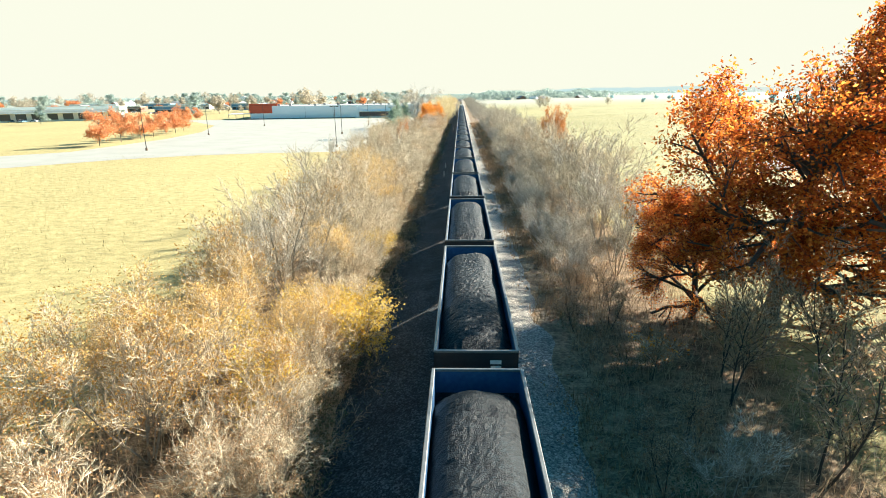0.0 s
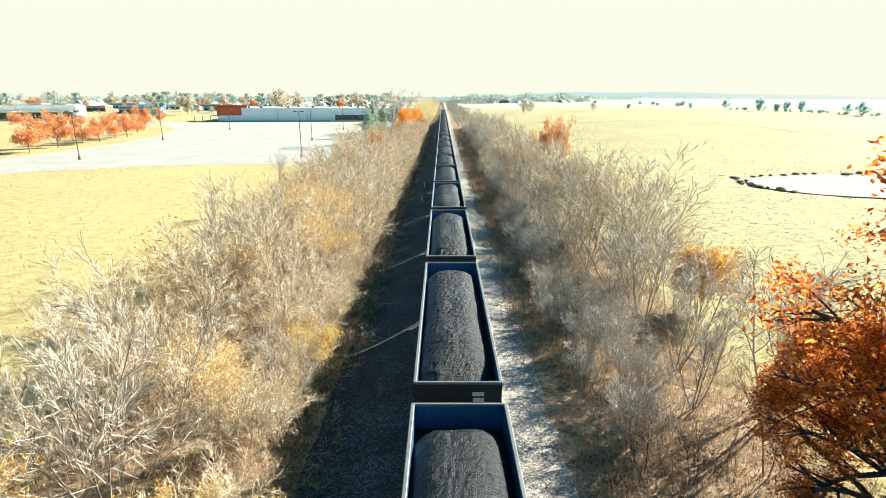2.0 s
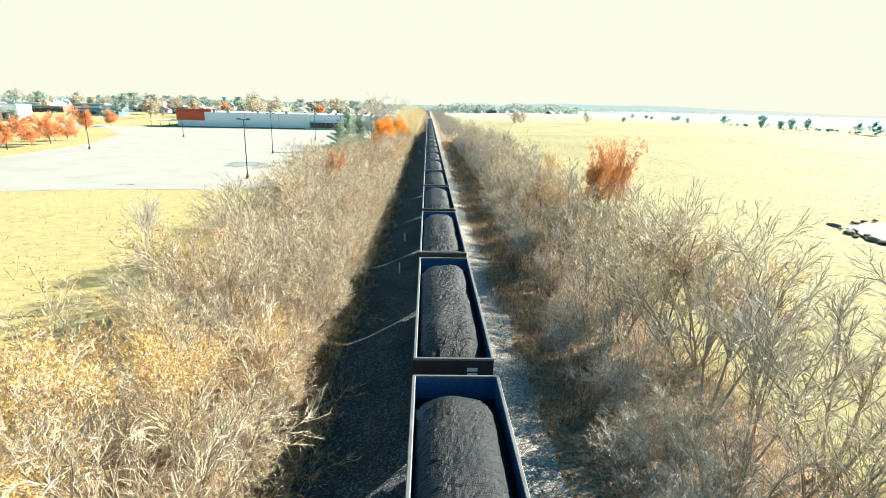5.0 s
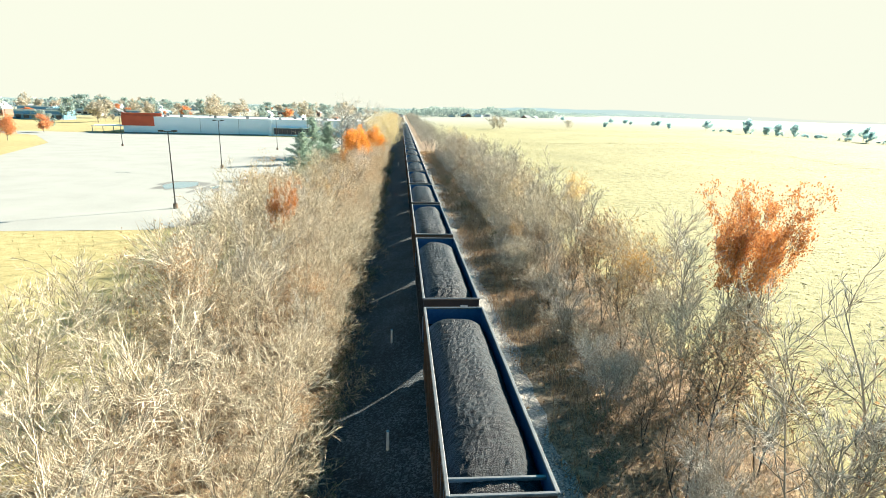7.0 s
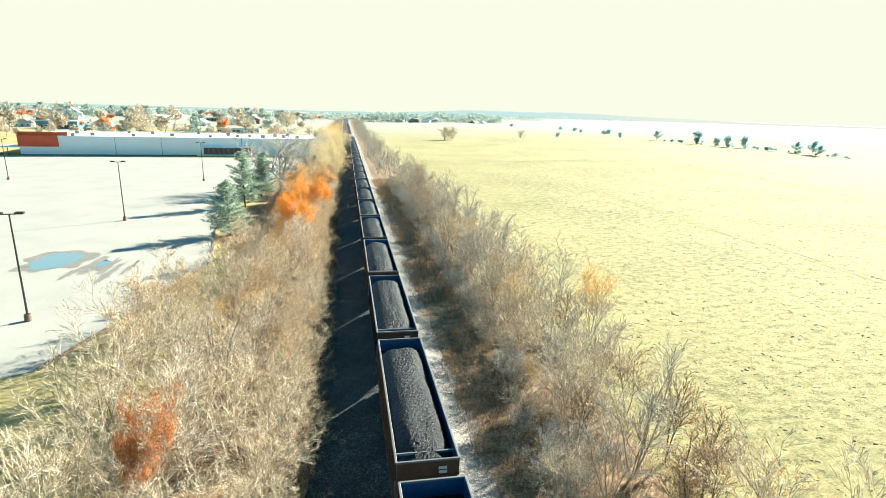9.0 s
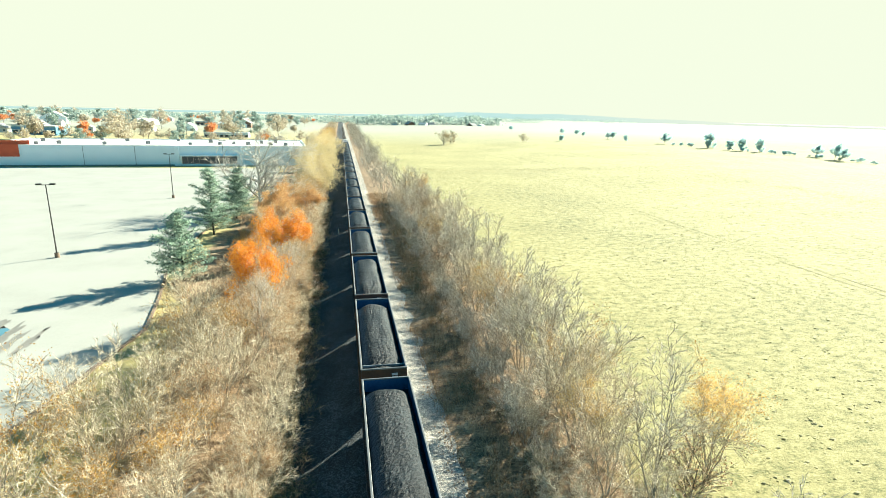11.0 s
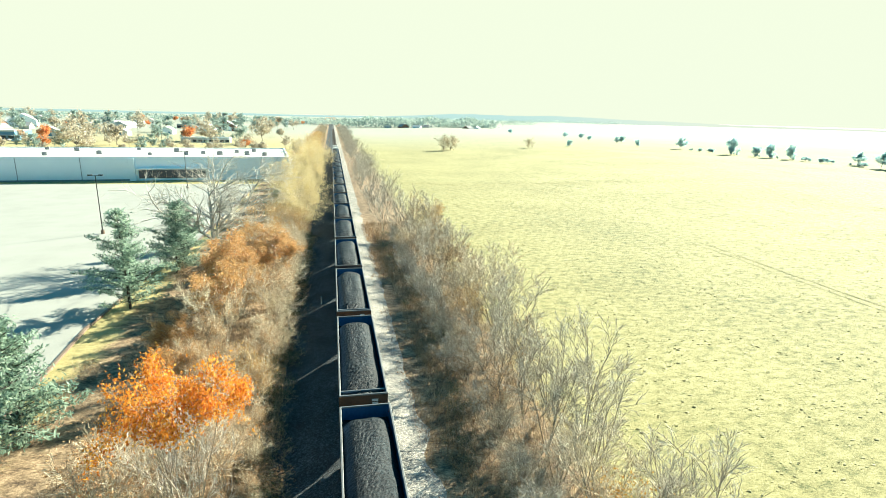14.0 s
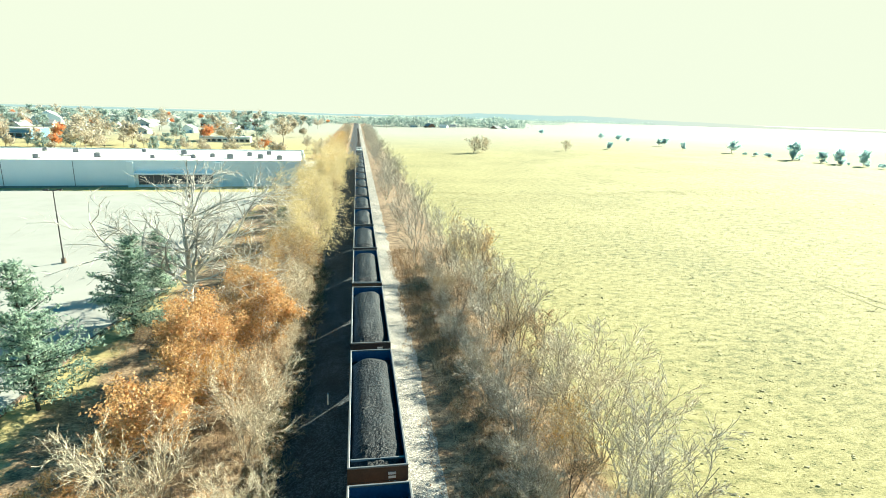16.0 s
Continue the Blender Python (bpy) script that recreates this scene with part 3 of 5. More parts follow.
def train():
    dark = coal_car(M_CAR_DARK, False, "black open-top coal car with aluminium rim on the track")
    dark_bar = coal_car(M_CAR_DARK, True, "black open-top coal car with cross brace near its end")
    rust = coal_car(M_CAR_RUST, True, "rust-brown open-top coal car with cross brace and aluminium rim")
    order = "dddddddrdrbrdrrdrbdrrdbdrdrrd"
    kinds = {"d": dark, "b": dark_bar, "r": rust}
    heaps = [coal_heap(s) for s in (1, 2, 3)]
    used = set()
    for k in range(-1, 28):
        m = pose(0, CAR_FIRST + CAR_LEN * k, 0)
        src = kinds[order[k + 1]]
        if src in used:
            copy_thing(src, m)
        else:
            src.matrix_basis = m
            used.add(src)
        h = tagged(new("coal_load", heaps[k % 3]), "heaped load of black coal lumps in the car", "coal", "coal loads of the train", "stuff")
        h.matrix_basis = m


def locomotive(y):
    loco = thing("locomotive", pose(0, y, 0), "pale-roofed diesel locomotive coupled ahead of the coal cars", "locomotive")
    part("underframe", boxes((-1.5, 1.5, 0, 21.5, 1.3, 1.65), bevel=0.03), M_POLE, loco)
    part("hood", boxes((-0.95, 0.95, 0.8, 16.0, 1.65, 4.5), bevel=0.12), M_METAL_GREY, loco)
    part("cab", boxes((-1.5, 1.5, 16.2, 19.0, 1.65, 4.75), bevel=0.15), M_SIDING, loco)
    part("cab_roof", boxes((-1.45, 1.45, 16.3, 18.9, 4.75, 4.85), bevel=0.03), M_WHITE, loco)
    part("nose", boxes((-0.95, 0.95, 19.0, 21.0, 1.65, 3.4), bevel=0.15), M_METAL_GREY, loco)
    part("radiator", boxes((-1.45, 1.45, 0.9, 4.0, 3.9, 4.7), bevel=0.08), M_WHITE, loco)
    part("exhaust_stack", boxes((-0.4, 0.4, 9.5, 10.5, 4.5, 4.75)), M_POLE, loco)
    part("fuel_tank", boxes((-1.2, 1.2, 7.5, 13.5, 0.85, 1.3), bevel=0.08), M_POLE, loco)
    for yt in (3.5, 17.8):
        tr = part("truck", boxes((-1.15, 1.15, yt - 2, yt + 2, 0.95, 1.3), bevel=0.04), M_STEEL, loco)
        for dy in (-1.6, 0, 1.6):
            for s in (-1, 1):
                part("wheel", rods(((s * 0.69, yt + dy, 1.28), (s * 0.83, yt + dy, 1.28), 0.5), n=18), M_STEEL, tr)


train()
locomotive(CAR_FIRST + CAR_LEN * 27 + 1.5)


# ---------------------------------------------------------------- trees
def grow(rng, p, d, length, r, level, cfg, out, tips, reach=None):
    """One shoot and its side shoots. out[level] collects the pieces; tips the places for leaves."""
    n, wander, lift, kids, angle, ratio, first = cfg[level]
    last = level == len(cfg) - 1
    step = length / n
    r_end = r * 0.35
    kid_at = sorted(rng.uniform(first, 1.0, kids)) if kids else []
    ki = 0
    for i in range(n):
        d = d + rng.normal(size=3) * wander + np.array([0, 0, lift])
        d /= np.linalg.norm(d)
        q = p + d * step
        if reach and level and math.hypot(q[0], q[1]) > reach(q[2]):
            break
        ra, rb = r + (r_end - r) * i / n, r + (r_end - r) * (i + 1) / n
        out[level].append((*p, *q, ra, rb))
        while ki < len(kid_at) and kid_at[ki] <= (i + 1) / n:
            at = p + d * step * (kid_at[ki] * n - i)
            side = np.cross(d, rng.normal(size=3))
            side /= np.linalg.norm(side)
            a = angle * rng.uniform(0.6, 1.3)
            kl = length * ratio * rng.uniform(0.6, 1.25) * (1.15 - 0.5 * kid_at[ki])
            grow(rng, at, d * math.cos(a) + side * math.sin(a), kl, max(0.006, min(ra * 0.6, r * 0.55)), level + 1, cfg, out, tips, reach)
            ki += 1
        p = q
        if level >= len(cfg) - 2:
            tips.append(q)


# level rows: pieces, wander, lift, side shoots, angle, length ratio, first shoot at
SHRUB = [(5, 0.11, 0.03, 9, 0.65, 0.47, 0.22), (3, 0.18, 0.05, 8, 0.7, 0.52, 0.2), (2, 0.18, 0.05, 8, 0.62, 0.56, 0.12), (1, 0.2, 0.05, 0, 0, 0, 0)]
TALL = [(6, 0.08, 0.02, 12, 0.6, 0.42, 0.3), (3, 0.16, 0.07, 8, 0.65, 0.52, 0.2), (2, 0.17, 0.06, 8, 0.58, 0.58, 0.12), (1, 0.2, 0.04, 0, 0, 0, 0)]
OAK = [(6, 0.05, 0.0, 30, 1.3, 0.80, 0.17), (6, 0.15, -0.03, 11, 0.75, 0.44, 0.2), (3, 0.2, 0.02, 6, 0.7, 0.5, 0.2), (2, 0.2, 0.02, 0, 0, 0, 0)]
SPREAD = [(5, 0.06, 0.0, 16, 0.95, 1.0, 0.2), (7, 0.17, 0.015, 20, 0.8, 0.45, 0.15), (3, 0.26, 0.0, 11, 0.7, 0.5, 0.2), (2, 0.22, 0.0, 0, 0, 0, 0)]
ROUND = [(4, 0.06, 0.0, 13, 0.95, 0.58, 0.2), (3, 0.14, 0.06, 4, 0.75, 0.5, 0.25), (2, 0.2, 0.02, 0, 0, 0, 0)]
TANGLE = [(3, 0.18, -0.02, 7, 0.8, 0.6, 0.15), (2, 0.2, 0.0, 5, 0.7, 0.6, 0.15), (1, 0.2, 0.0, 0, 0, 0, 0)]
FAR = [(3, 0.10, 0.03, 6, 0.6, 0.5, 0.2), (2, 0.16, 0.05, 7, 0.65, 0.55, 0.2), (1, 0.2, 0.05, 0, 0, 0, 0)]


def shoots(seed, cfg, height, stems, spread, r, twig_r, reach=None):
    rng = np.random.default_rng(seed)
    out, tips = [[] for _ in cfg], []
    for s in range(stems):
        a = 2 * math.pi * (s + rng.uniform(0, 0.8)) / stems
        lean = spread * rng.uniform(0.3, 1.2) if stems > 1 else 0.03
        d = np.array([math.cos(a) * lean, math.sin(a) * lean, 1.0])
        o = 0.15 if stems > 1 else 0.0
        grow(rng, np.array([math.cos(a) * o, math.sin(a) * o, -0.05]), d / np.linalg.norm(d), height * rng.uniform(0.7, 0.95), r * rng.uniform(0.7, 1.1), 0, cfg, out, tips, reach)
    return rng, out, np.array(tips), twig_r


def wood_mesh(segs, sides, mat, name, tips=()):
    v, f = strips(segs, sides)
    f = [tuple(q) for q in f]
    if len(tips):
        v2, f2 = slivers(tips)
        f += [tuple(q) for q in f2 + len(v)]
        v = np.concatenate([v, v2])
    return mesh_of(name, v, f, mat, sides > 3)


def slivers(segs):
    """The finest twigs: one slender blade each."""
    s = np.asarray(segs, float)
    d = s[:, 3:6] - s[:, 0:3]
    side = np.cross(d, np.roll(d, 1, axis=0) + 0.01)
    side /= np.maximum(np.linalg.norm(side, axis=1, keepdims=True), 1e-6)
    v = np.stack([s[:, 0:3] - side * s[:, 6:7], s[:, 0:3] + side * s[:, 6:7], s[:, 3:6]], 1).reshape(-1, 3)
    return v, np.arange(len(v)).reshape(-1, 3)


def spikes(segs):
    """Thin twigs: three-sided spikes from rows of (x0, y0, z0, x1, y1, z1, r0, r1)."""
    v, _ = strips(segs, 3)
    v = v.reshape(-1, 6, 3)
    v = np.concatenate([v[:, :3], v[:, 3:].mean(1, keepdims=True)], 1).reshape(-1, 3)
    b = np.arange(len(segs))[:, None] * 4
    return v, np.concatenate([b + [[0, 1, 3]], b + [[1, 2, 3]], b + [[2, 0, 3]]])


def make_tree(name, seed, cfg, height, stems, spread, r, twig_r, bark, twig, label, category, leaf=None, leaf_n=0, leaf_size=0.1, leaf_zone=(0, 1), leaf_jit=0.25, group="", reach=None, dome=0.0):
    t = thing(name, Matrix.Identity(4), label, category, group)
    rng, out, tips, twig_r = shoots(seed, cfg, height, stems, spread, r, twig_r, reach)
    part("trunk", wood_mesh(out[0] + out[1], 5 if stems == 1 and len(cfg) > 3 else 3, bark, "trunk"), None, t)
    fat = [[(*s[:6], max(s[6], twig_r), max(s[7], twig_r * 0.6)) for s in lv] for lv in out[2:]]
    if len(fat) > 1:
        part("branchwork", wood_mesh(fat[0], 3, twig, "branchwork", fat[1]), None, t)
    else:
        part("branchwork", mesh_of("branchwork", *spikes(fat[0]), twig), None, t)
    if leaf:
        zmax = tips[:, 2].max()
        level = tips[:, 2] + dome * (tips[:, 0] ** 2 + tips[:, 1] ** 2)
        ok = tips[(level > leaf_zone[0] * zmax) & (tips[:, 2] <= leaf_zone[1] * zmax)]
        pts = ok[rng.integers(0, len(ok), leaf_n)] + rng.normal(size=(leaf_n, 3)) * leaf_jit
        pts[:, 2] = np.maximum(pts[:, 2], 0.1)
        v, f = flakes(rng, pts, leaf_size)
        part("crown", mesh_of("crown", v, f, leaf), None, t)
    return t


class Grove:
    """Places a first tree where asked, then copies of it."""

    def __init__(self, *protos):
        self.protos, self.used, self.count = list(protos), set(), 0

    def put(self, i, x, y, scale=1.0, turn=0.0, z=None, wide=1.0):
        p = self.protos[i % len(self.protos)]
        m = pose(x, y, low_z(x) if z is None else z, 0, 0, turn) @ Matrix.Diagonal((scale * wide, scale * wide, scale, 1))
        self.count += 1
        if p in self.used:
            c = copy_thing(p, Matrix.Identity(4))
            c.matrix_basis = m
            return c
        p.matrix_basis = m
        self.used.add(p)
        return p


M_LEAF_YELLOW = foliage("pale_yellow_leaves", [(0.0, (0.44, 0.33, 0.15)), (0.5, (0.64, 0.53, 0.28)), (1.0, (0.78, 0.69, 0.43))], 0.42)
M_LEAF_AMBER = foliage("amber_leaves", [(0.0, (0.50, 0.30, 0.09)), (0.5, (0.68, 0.46, 0.17)), (1.0, (0.78, 0.60, 0.28))], 0.42)
M_LEAF_RUSSET = foliage("russet_leaves", [(0.0, (0.34, 0.18, 0.07)), (0.5, (0.58, 0.345, 0.145)), (0.85, (0.74, 0.51, 0.245)), (1.0, (0.66, 0.30, 0.12))], 0.45)
THICKET = "thicket beside the track"
TAN = Grove(*[make_tree("thicket_tree", 10 + i, SHRUB, 7.6, 6, 0.42, 0.05, 0.0115, M_BRANCH, M_TWIG_TAN, "bare tan-twigged shrubby tree in the trackside thicket", "tree", group=THICKET) for i in range(4)])
GREY = Grove(*[make_tree("hedgerow_tree", 20 + i, TALL, 9.0, 4, 0.36, 0.065, 0.0115, M_BRANCH, M_TWIG_GREY, "leafless grey many-stemmed tree in the trackside hedgerow", "tree", group="hedgerow beside the track") for i in range(4)])
M_TWIG_BROWN = foliage("brown_twigs", [(0.0, (0.045, 0.03, 0.018)), (0.35, (0.20, 0.14, 0.085)), (0.7, (0.40, 0.30, 0.19)), (1.0, (0.66, 0.54, 0.37))], 0.1)
SAPLING = Grove(*[make_tree("sapling", 25 + i, TALL, 7.4, 2, 0.3, 0.055, 0.013, M_BARK_DARK, M_TWIG_BROWN, "slender dark-stemmed sapling with a few rusty leaves", "tree", M_LEAF_BROWN, 500, 0.07, (0.3, 1), 0.2, group="hedgerow beside the track") for i in range(2)])
GOLD = Grove(*[make_tree("thicket_tree", 30 + i, SHRUB, 7.2, 6, 0.42, 0.05, 0.0115, M_BRANCH, M_TWIG_TAN, "shrubby tree with a thin crown of golden leaves", "tree", M_LEAF_GOLD, 2800, 0.068, (0.2, 1), 0.22, group=THICKET) for i in range(2)])
BROWN = Grove(*[make_tree("thicket_tree", 40 + i, SHRUB, 6.4, 6, 0.34, 0.05, 0.0115, M_BRANCH, M_TWIG_TAN, "shrubby tree holding rusty brown leaves", "tree", M_LEAF_BROWN, 2600, 0.06, (0.25, 1), 0.2, group=THICKET) for i in range(2)])
FLAME = Grove(*[make_tree("maple_tree", 50 + i, SHRUB, 9.8, 5, 0.30, 0.07, 0.008, M_BRANCH, M_TWIG_PALE, "small maple with bright orange leaves at its top", "tree", M_LEAF_FLAME, 7500, 0.10, (0.80, 1), 0.28, dome=0.09) for i in range(2)])
RUSSET = Grove(*[make_tree("pear_tree", 55 + i, SHRUB, 7.0, 4, 0.26, 0.06, 0.009, M_BRANCH, M_TWIG_TAN, "bushy young pear tree in orange-brown leaf beside the thicket", "tree", M_LEAF_RUSSET, 9000, 0.115, (0.12, 1), 0.24) for i in range(2)])
YELLOW = Grove(*[make_tree("cottonwood_tree", 65 + i, SHRUB, 9.5, 5, 0.34, 0.08, 0.011, M_BRANCH, M_TWIG_TAN, "young cottonwood in pale yellow leaf beside the track", "tree", M_LEAF_YELLOW, 5500, 0.11, (0.2, 1), 0.35) for i in range(2)])
AMBER = Grove(*[make_tree("mulberry_tree", 75 + i, SHRUB, 7.2, 6, 0.42, 0.05, 0.0115, M_BRANCH, M_TWIG_TAN, "spreading thicket tree with amber leaves on its upper twigs", "tree", M_LEAF_AMBER, 4200, 0.065, (0.5, 1), 0.22) for i in range(2)])
M_LEAF_BRIGHT = foliage("bright_gold_leaves", [(0.0, (0.46, 0.28, 0.05)), (0.5, (0.70, 0.48, 0.09)), (1.0, (0.80, 0.62, 0.18))], 0.5)
HAZEL = Grove(make_tree("hazel_bush", 88, SHRUB, 4.6, 6, 0.45, 0.04, 0.008, M_BARK, M_TWIG_TAN, "leafy hazel bush in bright golden leaf beside the track", "bush", M_LEAF_BRIGHT, 3600, 0.085, (0.3, 1), 0.25))
BRAMBLES = "brambles beside the track"
LOW = Grove(make_tree("bramble_bush", 60, TANGLE, 2.4, 7, 0.8, 0.02, 0.006, M_BARK, M_TWIG_TAN, "low tangled bramble bush with a few brown leaves", "bush", M_LEAF_BROWN, 500, 0.05, (0.1, 1), 0.15, group=BRAMBLES),
            make_tree("bramble_bush", 61, TANGLE, 2.2, 7, 0.8, 0.02, 0.006, M_BARK, M_TWIG_GREY, "low tangled bramble bush with dull green leaves", "bush", M_LEAF_GREEN, 900, 0.05, (0.1, 1), 0.15, group=BRAMBLES),
            make_tree("bramble_bush", 62, TANGLE, 2.0, 7, 0.9, 0.02, 0.006, M_BARK, M_TWIG_TAN, "low tangled leafless bramble bush", "bush", group=BRAMBLES))


def thickets():
    rng = random.Random(7)
    special = [(-9.6, 172), (-9.6, 156), (-13.5, 115.5), (17, 101), (17.2, 32), (26, 32.5), (14, 29.5), (17.2, 51), (17.5, 46.5), (16.5, 42.5), (-13.8, 203), (-13.9, 214), (-10.4, 217), (-16, 232)]
    clear = lambda x, y, r: all(math.hypot(x - a, y - b) > r for a, b in special)
    # the side of the lawn and the car park
    y = -4.0
    while y < 250:
        outer = -18.5 if y < 60 else -19 if y < 128 else -23 if y < 150 else -18.5 if y < 168 else -13.5
        x = -8.2 - rng.uniform(0, 1)
        while x > outer:
            yy = y + rng.uniform(-1.4, 1.4)
            r = rng.random()
            s = rng.uniform(0.72, 1.12) * (0.82 if x > -10 else 1.0) * (0.85 if y < 30 else 1)
            if y < 30:
                g = GOLD if r < 0.5 else BROWN if r < 0.72 else AMBER if r < 0.78 else TAN
            elif 130 < y < 170:
                g = BROWN if r < 0.42 else GOLD if r < 0.6 else TAN
            elif 170 <= y < 225:
                g = BROWN if r < 0.42 else GOLD if r < 0.52 else TAN
            elif y >= 225:
                g = GOLD if r < 0.6 else TAN
            else:
                g = GOLD if r < 0.09 else GREY if r < 0.3 else BROWN if r < 0.4 and y > 95 else TAN
            if clear(x, yy, 2.0):
                g.put(rng.randrange(4), x, yy, s * (0.85 if g is GREY else 1), rng.uniform(0, 360))
            x -= rng.uniform(3.2, 4.6)
        for _ in range(3 if 168 < y < 235 else 0):
            LOW.put(rng.choice((0, 0, 2)), rng.uniform(-24, -14.5), y + rng.uniform(-1.5, 1.5), rng.uniform(0.5, 0.9), rng.uniform(0, 360))
        for _ in range(2 if y < 150 else 1):
            (BROWN if rng.random() < 0.3 else TAN).put(rng.randrange(4), rng.uniform(-8.2, -7.2), y + rng.uniform(-2, 2), rng.uniform(0.35, 0.55), rng.uniform(0, 360))
        for _ in range(2):
            LOW.put(rng.choice((0, 1, 1, 2)), rng.uniform(-7.8, -5.9), y + rng.uniform(-1.5, 1.5), rng.uniform(0.5, 0.9), rng.uniform(0, 360))
        y += 4.3
    # the side of the pasture
    y = -2.0
    while y < 250:
        outer = 17.5 if y < 25 else 16.5
        x = (8.4 if y < 78 else 7.8 if y < 126 else 9.4) + rng.uniform(0, 1)
        while x < outer:
            yy = y + rng.uniform(-1.5, 1.5)
            if clear(x, yy, 3.2):
                r = rng.random()
                s = rng.uniform(0.75, 1.05) * (0.52 if x < 10 else 0.82 if x < 12.5 else 1.02) * (1.22 if 58 < y < 90 else 1)
                g = (SAPLING if r < 0.75 else GREY) if y < 38 else SAPLING if r < (0.5 if 78 < y < 126 else 0.22) else GREY if r < 0.74 else TAN if r < 0.93 else GOLD
                g.put(rng.randrange(4), x, yy, s * (1.1 if g is TAN else 1), rng.uniform(0, 360), wide=1.1)
            x += rng.uniform(2.9, 4.3) if y < 78 else rng.uniform(2.1, 3.2)
        for _ in range(1 if y < 38 else 4 if y < 78 else 2):
            (SAPLING if y < 38 else GREY if rng.random() < 0.7 else TAN).put(rng.randrange(4), rng.uniform(6.3 if y < 78 else 7.4 if y < 126 else 8.4, 9.8), y + rng.uniform(-2.2, 2.2), rng.uniform(0.26, 0.5), rng.uniform(0, 360), wide=1.25)
        for _ in range(3):
            LOW.put(rng.choice((0, 0, 1) if y < 38 else (0, 1, 2, 2) if y < 120 else (0, 1, 1, 2)), rng.uniform(6.0 if y < 126 else 6.8, 10), y + rng.uniform(-1.8, 1.8), rng.uniform(0.35, 0.85), rng.uniform(0, 360))
        y += 4.5
    # bright-leaved and tall ones
    for x, y, s in ((-7.0, 26.2, 0.95), (-7.6, 28.8, 0.75), (-9.6, 21.0, 0.9), (-8.2, 44, 0.7), (-9.5, 31, 0.6)):
        HAZEL.put(0, x, y, s, 80 * y)
    for i, (x, y, s, w) in enumerate([(-9.6, 173, 1.03, 0.74), (-9.8, 159.5, 1.0, 0.6)]):
        FLAME.put(i, x, y, s, 70 * i, wide=w)
    for i, (x, y, s) in enumerate([(-13.6, 202, 1.0), (-13.6, 213.5, 1.12), (-10.4, 217, 1.0), (-17, 196.5, 0.6), (-12.5, 208, 0.8), (-16.5, 216, 0.85), (-14.5, 190, 0.6), (-12.2, 226, 0.9)]):
        RUSSET.put(i, x, y, s, 50 * i)
    for i, (x, y, s) in enumerate([(-12, 60, 0.98), (-10.5, 65, 0.9), (-9.5, 56, 0.8), (-15, 63, 0.8), (-10, 36, 0.75), (-13, 26, 0.7), (-9.4, 24, 0.62), (-8.6, 28, 0.55), (-15.5, 20, 0.75), (20.5, 139, 0.95), (13.5, 142, 0.7), (17.5, 76, 0.8)]):
        AMBER.put(i, x, y, s, 40 * i)
    for i, (x, y, s) in enumerate([(-9, 252, 0.95), (-12, 262, 1.0), (-8.5, 270, 1.05), (-12, 279, 1.1), (-9, 288, 1.0), (-13, 296, 1.15), (-9, 306, 1.1), (-11, 318, 1.2), (-9, 330, 1.2), (-12, 342, 1.1), (-9, 356, 1.2), (-11, 372, 1.2), (-9, 392, 1.1), (-11, 412, 1.2)]):
        YELLOW.put(i, x, y, s, 40 * i)


thickets()


def trackside_brush():
    """Shaded brushwood that fills the foot of the thicket along the ditch."""
    rng = np.random.default_rng(17)
    kinds = []
    for k in range(4):
        _, out, tips, _ = shoots(140 + k, TANGLE, 2.3, 6, 0.8, 0.02, 0.007)
        kinds.append((np.array([(*q[:6], max(q[6], 0.009), max(q[7], 0.006)) for lv in out for q in lv]), tips))
    segs, pts = [], []
    for y in np.arange(-3, 250, 1.05):
        wood, tips = kinds[rng.integers(0, 4)]
        a, sc = rng.uniform(0, 6.28), rng.uniform(0.5, 0.92)
        x = rng.uniform(-7.6, -5.7)
        spin = np.array([[math.cos(a), -math.sin(a), 0], [math.sin(a), math.cos(a), 0], [0, 0, 1]]) * sc
        off = np.array([x, y + rng.uniform(-0.5, 0.5), low_z(x)])
        segs.append(np.concatenate([wood[:, 0:3] @ spin.T + off, wood[:, 3:6] @ spin.T + off, wood[:, 6:8]], 1))
        pick = tips[rng.integers(0, len(tips), 150)] @ spin.T + off
        pts.append(pick + rng.normal(size=(150, 3)) * 0.12)
    tagged(new("brushwood", mesh_of("brushwood", *spikes(np.concatenate(segs)), M_TWIG_BROWN)), "tangled brown brushwood along the ditch beside the ballast", "brush", "", "stuff")
    v, f = flakes(rng, np.concatenate(pts), 0.05)
    tagged(new("brush_leaves", mesh_of("brush_leaves", v, f, M_LEAF_GREEN)), "dull green leaves left on the shaded brushwood", "foliage", "", "stuff")


trackside_brush()


def oak_reach(z):
    """Half-width of the oak's domed crown at a height."""
    if z < 7.5:
        return 6.4 + 1.8 * z / 7.5
    return 8.2 * math.sqrt(max(0.01, 1 - ((z - 7.5) / 10.3) ** 2))


oak = make_tree("oak_tree", 3, OAK, 17.5, 1, 0.05, 0.42, 0.014, M_BARK_DARK, M_BARK_DARK, "tall oak in full rust-orange autumn leaf", "tree", M_LEAF_ORANGE, 52000, 0.108, (0.08, 1), 0.30, reach=oak_reach)
oak.matrix_basis = pose(18.6, 30.5, 0, 0, 0, 40) @ Matrix.Diagonal((1.12, 1.12, 1.0, 1))
oak_small = copy_thing(oak, Matrix.Identity(4))
oak_small.matrix_basis = pose(27.5, 31.5, 0, 0, 0, 190) @ Matrix.Diagonal((1.0, 1.0, 1.16, 1))
young = copy_thing(oak, Matrix.Identity(4))
young.matrix_basis = pose(14.2, 31.5, 0, 0, 0, 250) @ Matrix.Diagonal((0.55, 0.55, 0.5, 1))
